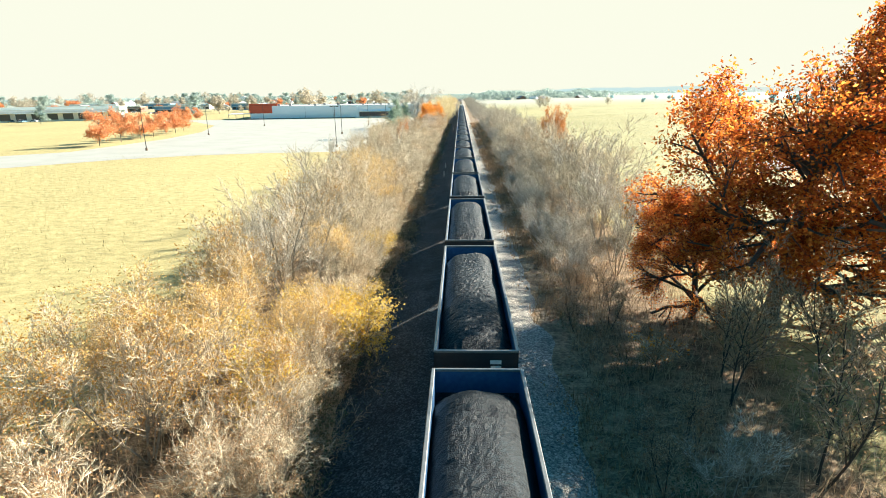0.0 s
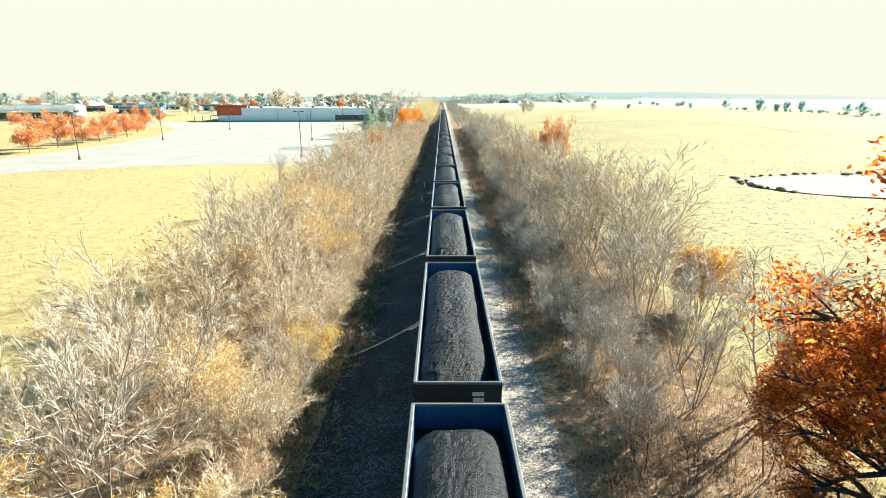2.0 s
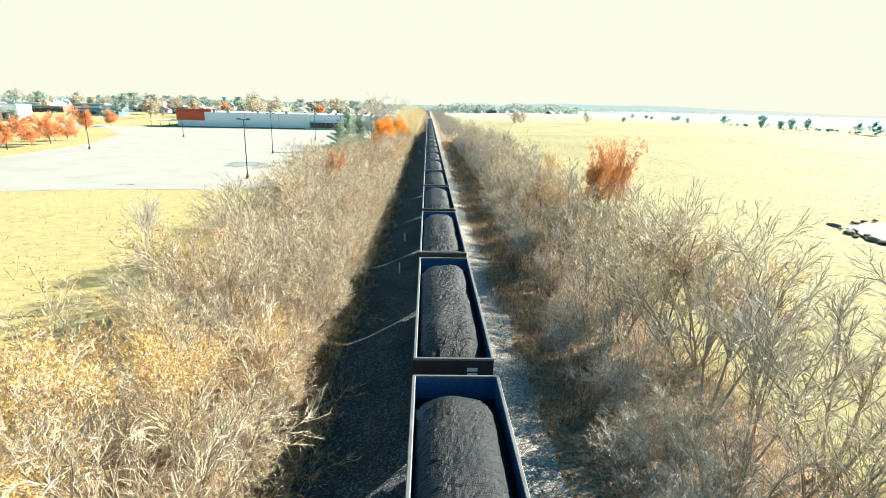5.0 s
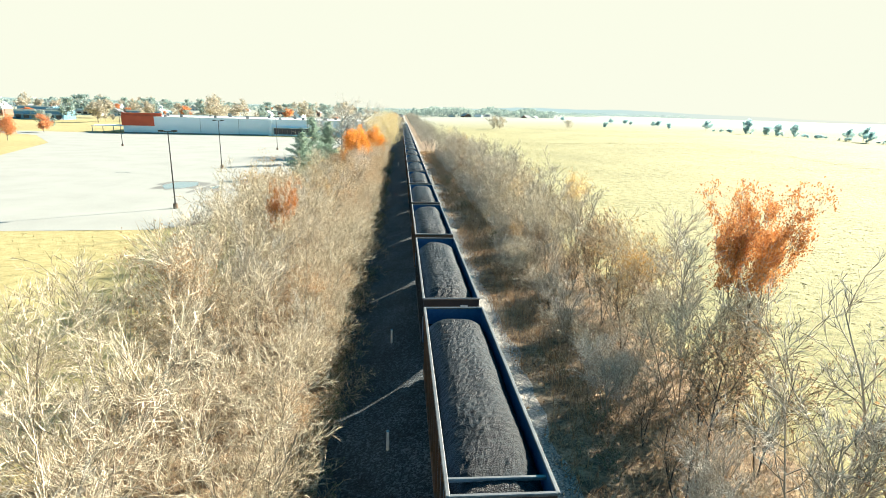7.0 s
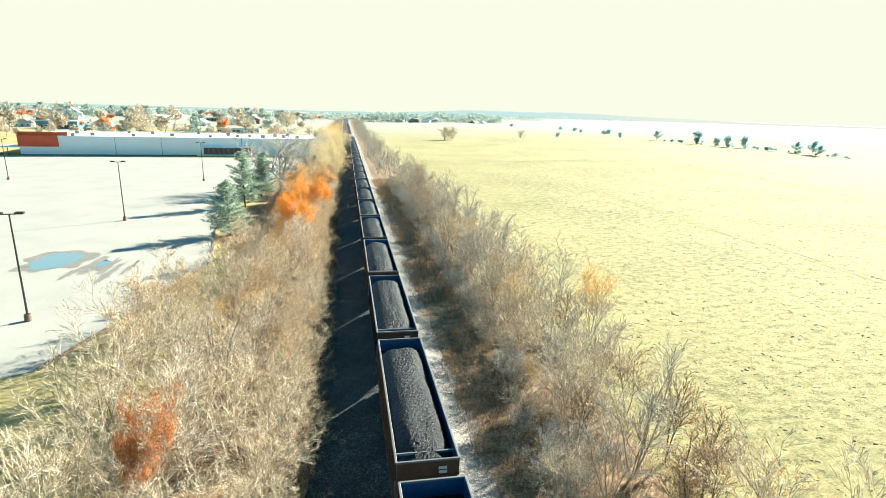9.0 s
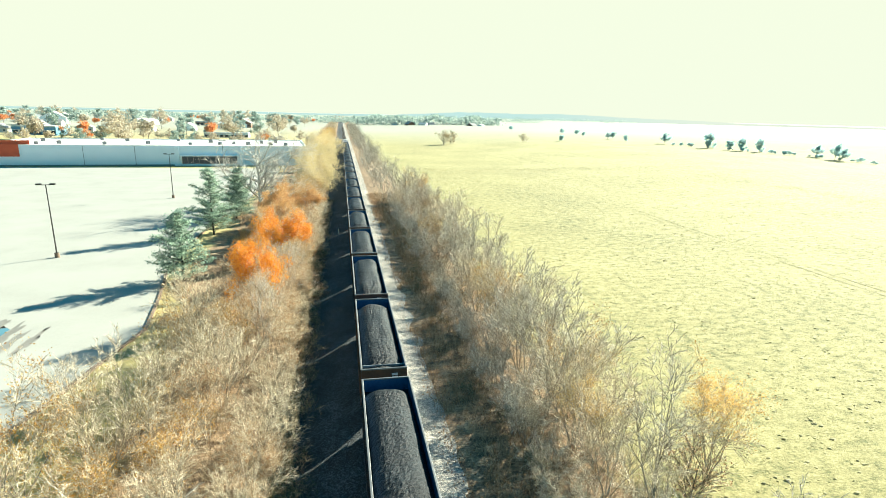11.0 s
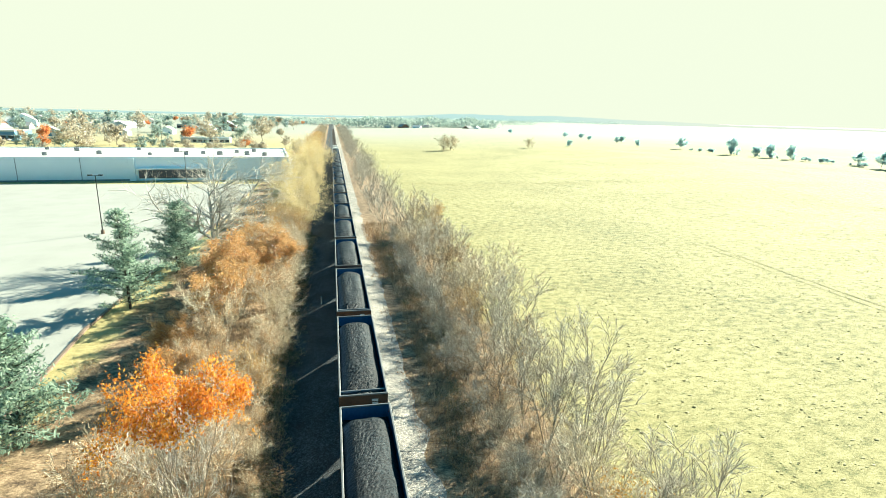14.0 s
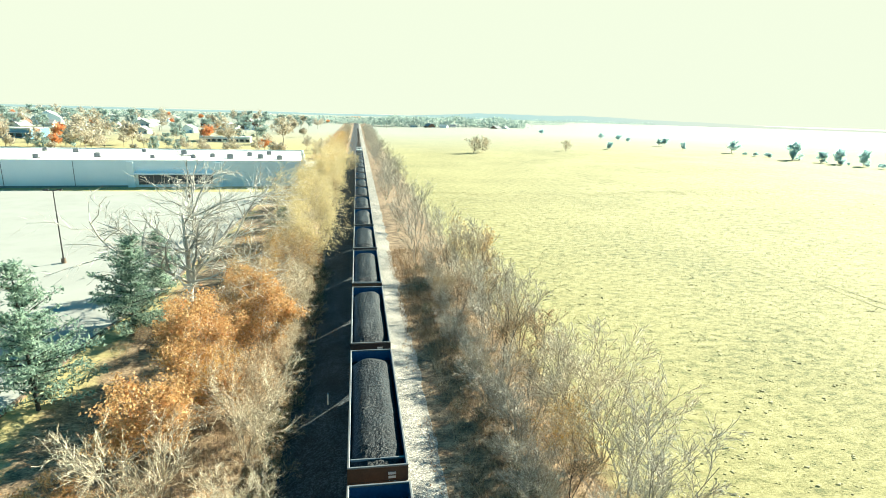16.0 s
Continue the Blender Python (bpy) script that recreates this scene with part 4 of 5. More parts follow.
tagged(young, "young low-branched oak in rust-orange leaf under a taller oak")
oak_tall = make_tree("oak_tree", 4, OAK, 19.0, 1, 0.05, 0.34, 0.014, M_BARK_DARK, M_BARK_DARK, "tall oak with rust-orange leaves high in its crown", "tree", M_LEAF_ORANGE, 5000, 0.108, (0.5, 1), 0.30, reach=lambda z: 0.74 * oak_reach(z * 0.9))
oak_tall.matrix_basis = pose(20.5, 17.5, 0, 0, 0, 100)
M_LEAF_COPPER = foliage("copper_leaves", [(0.0, (0.32, 0.11, 0.038)), (0.5, (0.56, 0.22, 0.065)), (1.0, (0.72, 0.37, 0.13))], 0.44)
COPPER = Grove(make_tree("oak_tree", 5, TALL, 10.6, 3, 0.2, 0.09, 0.009, M_BARK, M_TWIG_GREY, "slender oak holding copper-orange leaves in its upper crown", "tree", M_LEAF_COPPER, 8000, 0.09, (0.52, 1), 0.13))
COPPER.put(0, 14.6, 95.5, 1.04, 10, wide=0.62)
COPPER.put(0, 17.5, 97.5, 1.0, 150, wide=0.6)
COPPER.put(0, -13.5, 115.5, 0.78, 60, wide=0.5)
shrub = make_tree("sassafras_bush", 6, SHRUB, 4.6, 5, 0.3, 0.05, 0.0095, M_BARK, M_TWIG_TAN, "rounded bush in golden-orange leaf at the pasture edge", "bush", M_LEAF_GOLD, 8000, 0.115, (0.15, 1), 0.26)
shrub.matrix_basis = pose(17.2, 51, 0)
small_red = make_tree("sumac_bush", 8, SHRUB, 2.2, 5, 0.5, 0.02, 0.006, M_BARK, M_TWIG_TAN, "low sumac bush with a few red-orange leaves", "bush", M_LEAF_FLAME, 260, 0.08, (0.4, 1), 0.2)
small_red.matrix_basis = pose(9.5, 24.5, 0)
bare = make_tree("bare_tree", 12, SPREAD, 11.0, 1, 0, 0.36, 0.02, M_TWIG_PALE, M_TWIG_PALE, "large spreading leafless tree with pale bark beside the car park", "tree")
bare.matrix_basis = pose(-20.5, 233, 0, 0, 0, 20) @ Matrix.Diagonal((1.5, 1.5, 1.12, 1))
dead = make_tree("dead_tree", 14, TALL, 7.2, 2, 0.25, 0.09, 0.01, M_TWIG_PALE, M_TWIG_PALE, "small bare whitish dead tree at the lawn's edge", "tree")
dead.matrix_basis = pose(-21, 84, 0) @ Matrix.Diagonal((0.9, 0.9, 1.1, 1))


def pine(seed, height, radius):
    t = thing("pine_tree", Matrix.Identity(4), "blue-green pine with open layered branches beside the car park", "tree", "pines beside the car park")
    rng = np.random.default_rng(seed)
    limbs, leaves = [], []
    lean = rng.normal(size=2) * 0.03
    top = lambda z: np.array([lean[0] * z, lean[1] * z, z])
    trunk = [(*top(height * i / 8), *top(height * (i + 1) / 8), 0.17 * (1 - i / 9), 0.17 * (1 - (i + 1) / 9)) for i in range(8)]
    z = height * 0.08
    while z < height * 0.98:
        rel = z / height
        reach = radius * min(1.0, 1.25 * (1 - rel) ** 0.8 + 0.06) * rng.uniform(0.7, 1.15)
        for k in range(rng.integers(6, 9)):
            a = rng.uniform(0, 2 * math.pi)
            ln = reach * rng.uniform(0.55, 1.1)
            p = top(z)
            d = np.array([math.cos(a), math.sin(a), 0.12 + 0.5 * rel])
            n = 4
            for i in range(n):
                q = p + d * ln / n + np.array([0, 0, 0.03 * i])
                limbs.append((*p, *q, 0.045 * (1 - i / n) + 0.01, 0.045 * (1 - (i + 1) / n) + 0.01))
                m = int(17 * (0.5 + i / n) * max(0.6, ln / 2))
                s = rng.uniform(0, 1, (m, 1))
                leaves.append(p + (q - p) * s + rng.normal(size=(m, 3)) * [0.26, 0.26, 0.13])
                p = q
        z += height * rng.uniform(0.045, 0.075)
    part("trunk", wood_mesh(trunk + limbs, 5, M_BARK_DARK, "trunk"), None, t)
    v, f = flakes(rng, np.concatenate(leaves), 0.2, 0.3)
    part("needles", mesh_of("needles", v, f, M_NEEDLES), None, t)
    return t


PINES = Grove(pine(1, 9.4, 3.8), pine(2, 12.0, 4.3), pine(3, 10.5, 4.0))
for i, x, y, s in ((0, -23.4, 184.5, 1.0), (1, -25.6, 211.8, 1.0), (2, -24.3, 226.5, 1.0), (0, -26, 240, 0.85)):
    PINES.put(i, x, y, s, 75 * i + y)
PINES.put(0, -13.5, 262, 0.75, 200)


def round_tree(name, seed, height, leaf, label, n=3600, size=0.24):
    return make_tree(name, seed, ROUND, height * 0.95, 1, 0, 0.17, 0.02, M_BARK, M_BARK, label, "tree", leaf, n, size, (0.12, 1), 0.5)


M_LEAF_SALMON = foliage("salmon_orange_leaves", [(0.0, (0.52, 0.19, 0.08)), (0.5, (0.70, 0.31, 0.13)), (1.0, (0.78, 0.44, 0.22))], 0.4)
# green and straw leaf tones are paled here to imitate distance haze
M_LEAF_HAZED = foliage("hazed_green_leaves", [(0.0, (0.20, 0.27, 0.25)), (0.5, (0.32, 0.41, 0.38)), (1.0, (0.46, 0.54, 0.48))], 0.4)
M_LEAF_STRAW = foliage("straw_brown_leaves", [(0.0, (0.34, 0.29, 0.22)), (0.5, (0.52, 0.46, 0.36)), (1.0, (0.66, 0.60, 0.49))], 0.35)
MAPLES = Grove(*[round_tree("maple_tree", 70 + i, 9.0, M_LEAF_SALMON, "round-crowned salmon-orange maple in the row beside the car park") for i in range(2)])
for i, (x, y, s) in enumerate([(-109.5, 157.5, 1.05), (-111.5, 171, 1.05), (-111.5, 182, 0.9), (-112, 191, 0.85), (-113.5, 202, 0.9), (-115, 212, 0.9), (-119, 226, 0.8), (-139, 268, 1.0), (-158, 318, 0.8)]):
    MAPLES.put(i, x, y, s, 47 * i)


# ---------------------------------------------------------------- grass, undergrowth, pond
def blades(rng, n, xs, ys, h, w, keep=None):
    pts = np.stack([rng.uniform(*xs, n), rng.uniform(*ys, n), np.zeros(n)], 1)
    pts[:, 2] = [low_z(x) for x in pts[:, 0]]
    if keep is not None:
        pts = pts[keep(pts)]
    n = len(pts)
    d = rng.normal(size=(n, 3)) * 0.45 + [0, 0, 1]
    hh = rng.uniform(*h, (n, 1))
    return np.concatenate([pts, pts + d * hh, np.full((n, 1), w), np.full((n, 1), w * 0.4)], 1)


M_BRUSH = foliage("dead_weed_stems", [(0.0, (0.11, 0.07, 0.04)), (0.5, (0.34, 0.24, 0.14)), (1.0, (0.62, 0.48, 0.31))], 0.25)


M_HUMMOCK = foliage("hummock_grass", [(0.0, (0.18, 0.17, 0.06)), (0.5, (0.27, 0.25, 0.095)), (1.0, (0.37, 0.34, 0.14))], 0.5)


def undergrowth():
    rng = np.random.default_rng(5)
    for name, xs, n1, n2 in (("undergrowth", (-19.5, -6.8), 46000, 30000), ("undergrowth", (5.9, 16.5), 56000, 22000)):
        s = np.concatenate([blades(rng, n1, xs, (-5, 260), (0.2, 0.8), 0.014), blades(rng, n2, xs, (-5, 260), (0.6, 1.7), 0.012)])
        v, f = slivers(s)
        tagged(new(name, mesh_of(name, v, f, M_BRUSH)), "tangle of dead brown weed stems under the thicket", "undergrowth", "", "stuff")
    M_WEED = foliage("rusty_weeds", [(0.0, (0.16, 0.08, 0.035)), (0.5, (0.36, 0.21, 0.10)), (1.0, (0.52, 0.36, 0.20))], 0.3)
    s = blades(rng, 26000, (3.9, 7.0), (-5, 260), (0.2, 0.75), 0.016, lambda p: np.array([noise.noise((q[0] * 0.3, q[1] * 0.12, 4)) > -0.05 for q in p]))
    v, f = slivers(s)
    tagged(new("dry_weeds", mesh_of("dry_weeds", v, f, M_WEED)), "strip of rusty dry weeds along the ballast shoulder", "weeds", "", "stuff")
    n = 16000
    p = np.stack([3.3 + 5.5 * rng.uniform(0, 1, n) ** 0.8, rng.uniform(-5, 260, n), np.zeros(n)], 1)
    p = p[np.array([noise.noise((q[0] * 0.35, q[1] * 0.22, 9)) > -0.12 - 0.12 * (q[0] - 4.4) for q in p])]
    p[:, 2] = np.interp(p[:, 0], [3.3, 3.5, 4.8], [0.27, 0.22, 0.0]) + rng.uniform(0.02, 0.10, len(p))
    v, f = flakes(rng, p, 0.085)
    tagged(new("fallen_leaves", mesh_of("fallen_leaves", v, f, M_WEED)), "drift of rusty fallen leaves on the ballast shoulder", "leaves", "", "stuff")
    # pasture hummocks: low grassy mounds
    n = 38000
    c = np.stack([18 + 130 * rng.uniform(0, 1, n) ** 1.2, 40 + 290 * rng.uniform(0, 1, n), np.zeros(n)], 1)
    c = c[np.hypot((c[:, 0] - POND[0]) / 28, (c[:, 1] - POND[1]) / 15) > 1.05]
    c[:, 2] = [pasture_z(x, y) - 0.12 for x, y, _ in c]
    n = len(c)
    r = np.minimum(rng.gamma(2.5, 0.033, n) + 0.05, 0.24)
    k = 4
    rim = []
    for i in range(k):
        a = 2 * math.pi * i / k
        q = r * rng.uniform(0.7, 1.2, n)
        rim.append(c + np.stack([1.7 * q * math.cos(a), q * math.sin(a), np.zeros(n)], 1))
    mid = [c * 0.5 + p * 0.5 + np.stack([np.zeros(n), np.zeros(n), 0.12 + r * rng.uniform(0.12, 0.24, n)], 1) for p in rim]
    top = c + np.stack([np.zeros(n), np.zeros(n), 0.12 + r * rng.uniform(0.20, 0.36, n)], 1)
    v = np.stack(rim + mid + [top], 1).reshape(-1, 3)
    b = np.arange(n)[:, None] * (2 * k + 1)
    f4 = np.concatenate([b + [[i, (i + 1) % k, k + (i + 1) % k, k + i]] for i in range(k)])
    f3 = np.concatenate([b + [[k + i, k + (i + 1) % k, 2 * k]] for i in range(k)])
    tagged(new("grass_hummocks", mesh_of("grass_hummocks", v, [tuple(q) for q in f4] + [tuple(q) for q in f3], M_HUMMOCK, True)), "scattered low hummocks of dry pasture grass", "grass", "", "stuff")
    n = 5000
    c = np.stack([rng.uniform(-90, -20, n), rng.uniform(10, 132, n), np.zeros(n)], 1)
    d = rng.normal(size=(n, 3)) * 0.5 + [0, 0, 1]
    s = np.concatenate([c, c + d * rng.uniform(0.08, 0.25, (n, 1)), np.full((n, 1), 0.03), np.full((n, 1), 0.01)], 1)
    v, f = spikes(s)
    tagged(new("lawn_tufts", mesh_of("lawn_tufts", v, f, M_GRASS)), "short dry tufts in the yellow lawn", "grass", "", "stuff")


undergrowth()


def wheel_ruts():
    m = surface("flattened_grass", [(0.35, (0.13, 0.125, 0.05)), (0.6, (0.30, 0.27, 0.115))], 0.9, fine=8, bump=0.6, dist=0.05)
    for off in (-0.9, 0.9):
        v = []
        for k in range(90):
            y = 150 + k
            x = 70.5 + off + 2.2 * math.sin(y * 0.021) + 0.4 * noise.noise((y * 0.09, off, 2))
            w = 0.11 + 0.11 * noise.noise((y * 0.2, off, 8))
            for side in (-w, w):
                v.append((x + side, y, pasture_z(x + side, y) + 0.07))
        f = [(2 * i, 2 * i + 1, 2 * i + 3, 2 * i + 2) for i in range(89)]
        tagged(new("wheel_rut", mesh_of("wheel_rut", v, f, m)), "faint wheel rut pressed into the pasture grass", "rut", "", "structure")


wheel_ruts()


def ragged(cx, cy, rx, ry, seed, n=40, amp=0.22):
    return [(cx + rx * math.cos(a) * (1 + amp * noise.noise((2 * math.cos(a), 2 * math.sin(a), seed))), cy + ry * math.sin(a) * (1 + amp * noise.noise((2 * math.cos(a), 2 * math.sin(a), seed)))) for a in (2 * math.pi * i / n for i in range(n))]


sheet("pond", ragged(*POND, 26, 13.2, 3, 48, 0.12), -0.22, M_WATER, "small still farm pond reflecting the pale sky", "pond")


def rocks():
    rng = random.Random(11)
    meshes = []
    for k in range(3):
        bm = bmesh.new()
        bmesh.ops.create_icosphere(bm, subdivisions=2, radius=1)
        for v in bm.verts:
            v.co *= 1 + 0.35 * noise.noise(v.co * 1.3 + Vector((k * 7, 0, 0)))
            v.co.z *= 0.55
        meshes.append(bm_mesh("bank_rock", bm, M_ROCK))
    edge = ragged(*POND, 26, 13.2, 3, 80, 0.12)
    for i, (x, y) in enumerate(edge):
        if x > 96 or (y < 111 and x > 57):
            continue
        if rng.random() < 0.75:
            ob = tagged(new("bank_rock", meshes[rng.randrange(3)]), "dark weathered rock lining the pond bank", "rock", "rocks round the pond")
            s = rng.uniform(0.25, 0.7)
            ob.matrix_basis = pose(x + rng.uniform(-1.4, 0.6), y + rng.uniform(-0.6, 1.2), -0.1, 0, 0, rng.uniform(0, 360)) @ Matrix.Diagonal((s * 1.3, s, s, 1))


rocks()

# ---------------------------------------------------------------- car park
M_DAMP = surface("damp_concrete", [(0.25, (0.11, 0.105, 0.09)), (0.6, (0.22, 0.205, 0.18)), (0.85, (0.36, 0.335, 0.29))], 0.35, 0.5, fine=14, bump=0.1)
sheet("damp_patch", ragged(-43.2, 170.8, 4.3, 5.6, 9, 40, 0.5), 0.036, M_DAMP, "damp dark stain round a puddle", "stain")
sheet("puddle", ragged(-43.4, 170.8, 2.9, 4.2, 8, 40, 0.3), 0.041, M_PUDDLE, "shallow rain puddle on the car park", "puddle")
for i, (x, y, rx, ry) in enumerate([(-37.5, 168, 1.0, 4.2), (-35.6, 167.4, 0.7, 3.6), (-34.2, 164, 0.5, 4.5), (-38.8, 164.5, 0.5, 2.6), (-32.5, 166, 0.4, 3.0)]):
    sheet("damp_patch", ragged(x, y, rx, ry, 20 + i, 36, 0.8), 0.036 + 0.001 * i, M_DAMP, "damp dark streak on the pale concrete", "stain")
sheet("puddle", ragged(-36.6, 168.6, 0.7, 1.5, 15, 30, 0.4), 0.046, M_PUDDLE, "small rain puddle on the car park", "puddle")


def lot_lamp():
    t = thing("parking_lamp", Matrix.Identity(4), "tall dark twin-headed car park lamp on a concrete foot", "street lamp", "lamps of the car park")
    part("footing", rods(((0, 0, 0), (0, 0, 0.75), 0.33, 0.30), n=16), M_KERB, t, "round concrete footing")
    part("base_plate", boxes((-0.2, 0.2, -0.2, 0.2, 0.75, 0.79), bevel=0.01), M_POLE, t)
    part("pole", rods(((0, 0, 0.79), (0, 0, 10.9), 0.10, 0.065), n=10), M_POLE, t)
    part("cross_arm", boxes((-0.75, 0.75, -0.04, 0.04, 10.82, 10.92), bevel=0.01), M_POLE, t)
    for s in (-1, 1):
        xa, xb = sorted((s * 0.5, s * 1.2))
        head = part("lamp_head", boxes((xa, xb, -0.22, 0.22, 10.86, 11.08), bevel=0.03), M_POLE, t)
        part("lens", boxes((xa + 0.08, xb - 0.08, -0.16, 0.16, 10.835, 10.858)), M_WHITE, head)
    return t


LAMPS = Grove(lot_lamp())
for x, y in ((-35.3, 148.2), (-44.6, 198), (-44.2, 254), (-44.4, 316), (-86, 142), (-94.5, 255), (-95, 198)):
    LAMPS.put(0, x, y, 1, 8)


def marker_post(x, y):
    t = thing("marker_post", pose(x, y, 0.1), "short pale marker post beside the track", "post", "marker posts")
    part("post", rods(((0, 0, 0), (0, 0, 1.0), 0.07, 0.06), n=10), M_WHITE, t)
    part("cap", rods(((0, 0, 1.0), (0, 0, 1.06), 0.08, 0.03), n=10), M_BLUE, t)


for y in (91.2, 102.3, 210.0):
    marker_post(-3.5, y)

# ---------------------------------------------------------------- store
STORE = pose(-129, 327.3, 0, 0, 0, 6.4)


def store():
    t = thing("store", STORE, "long single-storey white store with a red-orange corner fascia", "store")
    L, D, H = 113.0, 46.0, 7.6
    # front wall with the entrance opening cut out
    for b in ((0, 66, 0, 0.4, 0, H), (86, L, 0, 0.4, 0, H), (66, 86, 0, 0.4, 3.6, H), (66, 86, 0, 0.4, 0, 0.7)):
        part("wall", boxes(b), M_WALL_WHITE, t)
    part("wall", boxes((0, 0.4, 0.4, D, 0, H)), M_WALL_WHITE, t)
    part("wall", boxes((L - 0.4, L, 0.4, D, 0, H)), M_WALL_WHITE, t)
    part("wall", boxes((0.4, L - 0.4, D - 0.4, D, 0, H)), M_WALL_WHITE, t)
    part("roof", boxes((0.4, L - 0.4, 0.4, D - 0.4, H - 0.5, H - 0.2)), M_ROOF_WHITE, t, "pale flat roof membrane")
    cop = part("coping", boxes((-0.08, L + 0.08, -0.08, 0.48, H, H + 0.12), (-0.08, 0.48, 0.48, D + 0.08, H, H + 0.12), (L - 0.48, L + 0.08, 0.48, D + 0.08, H, H + 0.12), (0.48, L - 0.48, D - 0.48, D + 0.08, H, H + 0.12)), M_WHITE, t)
    part("fascia", boxes((-0.4, 13.2, -0.35, -0.003, 3.5, 7.9), bevel=0.04), M_RED, t, "red-orange fascia panel")
    part("fascia", boxes((-0.4, -0.003, 0, 12, 5.0, 8.6), bevel=0.04), M_RED, t, "red-orange fascia panel")
    part("fascia_cap", boxes((-0.4, 16.5, 0.5, 0.7, 7.75, 9.2), bevel=0.03), M_RED, t, "red-orange raised parapet")
    win = part("shop_window", boxes((66, 86, 0.15, 0.22, 0.7, 3.6)), M_GLASS, t, "dark glazed entrance strip")
    for k in range(11):
        part("mullion", boxes((66 + 2 * k - 0.05, 66 + 2 * k + 0.05, 0.02, 0.14, 0.7, 3.6)), M_METAL_GREY, win)
    part("pilaster", boxes((63.4, 65.2, -0.9, -0.003, 0, H - 0.3), bevel=0.03), M_WALL_WHITE, t)
    part("pilaster", boxes((86.8, 88.6, -0.9, -0.003, 0, H - 0.3), bevel=0.03), M_WALL_WHITE, t)
    part("canopy", boxes((65.4, 86.6, -1.6, -0.003, 3.7, 4.1), bevel=0.03), M_WALL_WHITE, t)
    part("plinth", boxes((0, 63.3, -0.06, -0.003, 0, 0.5)), M_METAL_GREY, t)
    for x in (33, 50):
        part("downpipe", boxes((x - 0.06, x + 0.06, -0.14, -0.003, 0.5, H - 0.2)), M_METAL_GREY, t)
    part("side_bay", boxes((L + 0.003, L + 8, 6, 30, 0, 5.0), bevel=0.05), M_SIDING, t, "pale lower loading bay")
    gc = part("garden_canopy", boxes((-14, -0.42, 2, 14, 3.0, 3.2)), M_WALL_WHITE, t)
    for k in range(4):
        part("canopy_post", boxes((-13.9 + 4.4 * k, -13.7 + 4.4 * k, 2.0, 2.2, 0, 3.0)), M_METAL_GREY, gc)


store()


def roof_unit():
    t = thing("roof_unit", Matrix.Identity(4), "grey boxed air-conditioning unit on the store roof", "roof unit", "roof units of the store")
    part("casing", boxes((-0.75, 0.75, -0.6, 0.6, 0.1, 1.15), bevel=0.04), M_METAL_GREY, t)
    part("base_rail", boxes((-0.8, 0.8, -0.5, -0.4, 0, 0.1), (-0.8, 0.8, 0.4, 0.5, 0, 0.1)), M_STEEL, t)
    part("fan_grille", rods(((0, 0, 1.15), (0, 0, 1.2), 0.42), n=16), M_POLE, t)
    return t


UNITS = Grove(roof_unit())
_r = random.Random(3)
for u, w in ((16, 8), (22, 12), (38, 9), (41, 30), (52, 14), (60, 34), (68, 10), (74, 26), (79, 12), (84, 17), (90, 11), (95, 22), (99, 12), (101, 28), (105, 9), (30, 36), (12, 26)):
    p = STORE @ Vector((u, w, 7.4))
    UNITS.put(0, p.x, p.y, _r.uniform(0.8, 1.2), 6.4, 7.4)


# ---------------------------------------------------------------- town
def gable_house(name, w, d, h, wall, roof, label, doors=1):
    t = thing(name, Matrix.Identity(4), label, "house", "houses of the town")
    part("wall", boxes((-w / 2, w / 2, -d / 2, d / 2, 0, h)), wall, t)
    rise = w * 0.28
    bm = bmesh.new()
    o = 0.5
    pts = [(-w / 2 - o, h - 0.15), (0, h + rise), (w / 2 + o, h - 0.15)]
    for (xa, za), (xb, zb) in zip(pts, pts[1:]):
        v = [bm.verts.new(c) for c in ((xa, -d / 2 - o, za), (xb, -d / 2 - o, zb), (xb, d / 2 + o, zb), (xa, d / 2 + o, za))]
        u = [bm.verts.new((c.co.x, c.co.y, c.co.z + 0.25)) for c in v]
        bm.faces.new(v[::-1]), bm.faces.new(u)
        for i in range(4):
            bm.faces.new((v[i], v[(i + 1) % 4], u[(i + 1) % 4], u[i]))
    part("roof", bm, roof, t)
    for y in (-d / 2, d / 2 - 0.2):
        bm = bmesh.new()
        a = [bm.verts.new(c) for c in ((-w / 2, y, h), (w / 2, y, h), (0, y, h + rise))]
        b = [bm.verts.new((c.co.x, y + 0.2, c.co.z)) for c in a]
        bm.faces.new(a), bm.faces.new(b[::-1])
        for i in range(3):
            bm.faces.new((a[i], b[i], b[(i + 1) % 3], a[(i + 1) % 3]))
        part("gable", bm, wall, t)
    n = max(2, int(w // 3.5))
    for k in range(n):
        x = -w / 2 + (k + 0.5) * w / n
        if k == n // 2 and doors:
            part("door", boxes((x - 0.9, x + 0.9, -d / 2 - 0.06, -d / 2 - 0.003, 0, 2.3)), M_BLUE, t)
        else:
            win = part("window", boxes((x - 0.6, x + 0.6, -d / 2 - 0.05, -d / 2 - 0.003, 1.0, 2.3)), M_GLASS, t)
            part("sill", boxes((x - 0.7, x + 0.7, -d / 2 - 0.08, -d / 2 - 0.051, 0.9, 1.0)), M_WHITE, win)
            part("lintel", boxes((x - 0.7, x + 0.7, -d / 2 - 0.08, -d / 2 - 0.051, 2.3, 2.4)), M_WHITE, win)
    return t


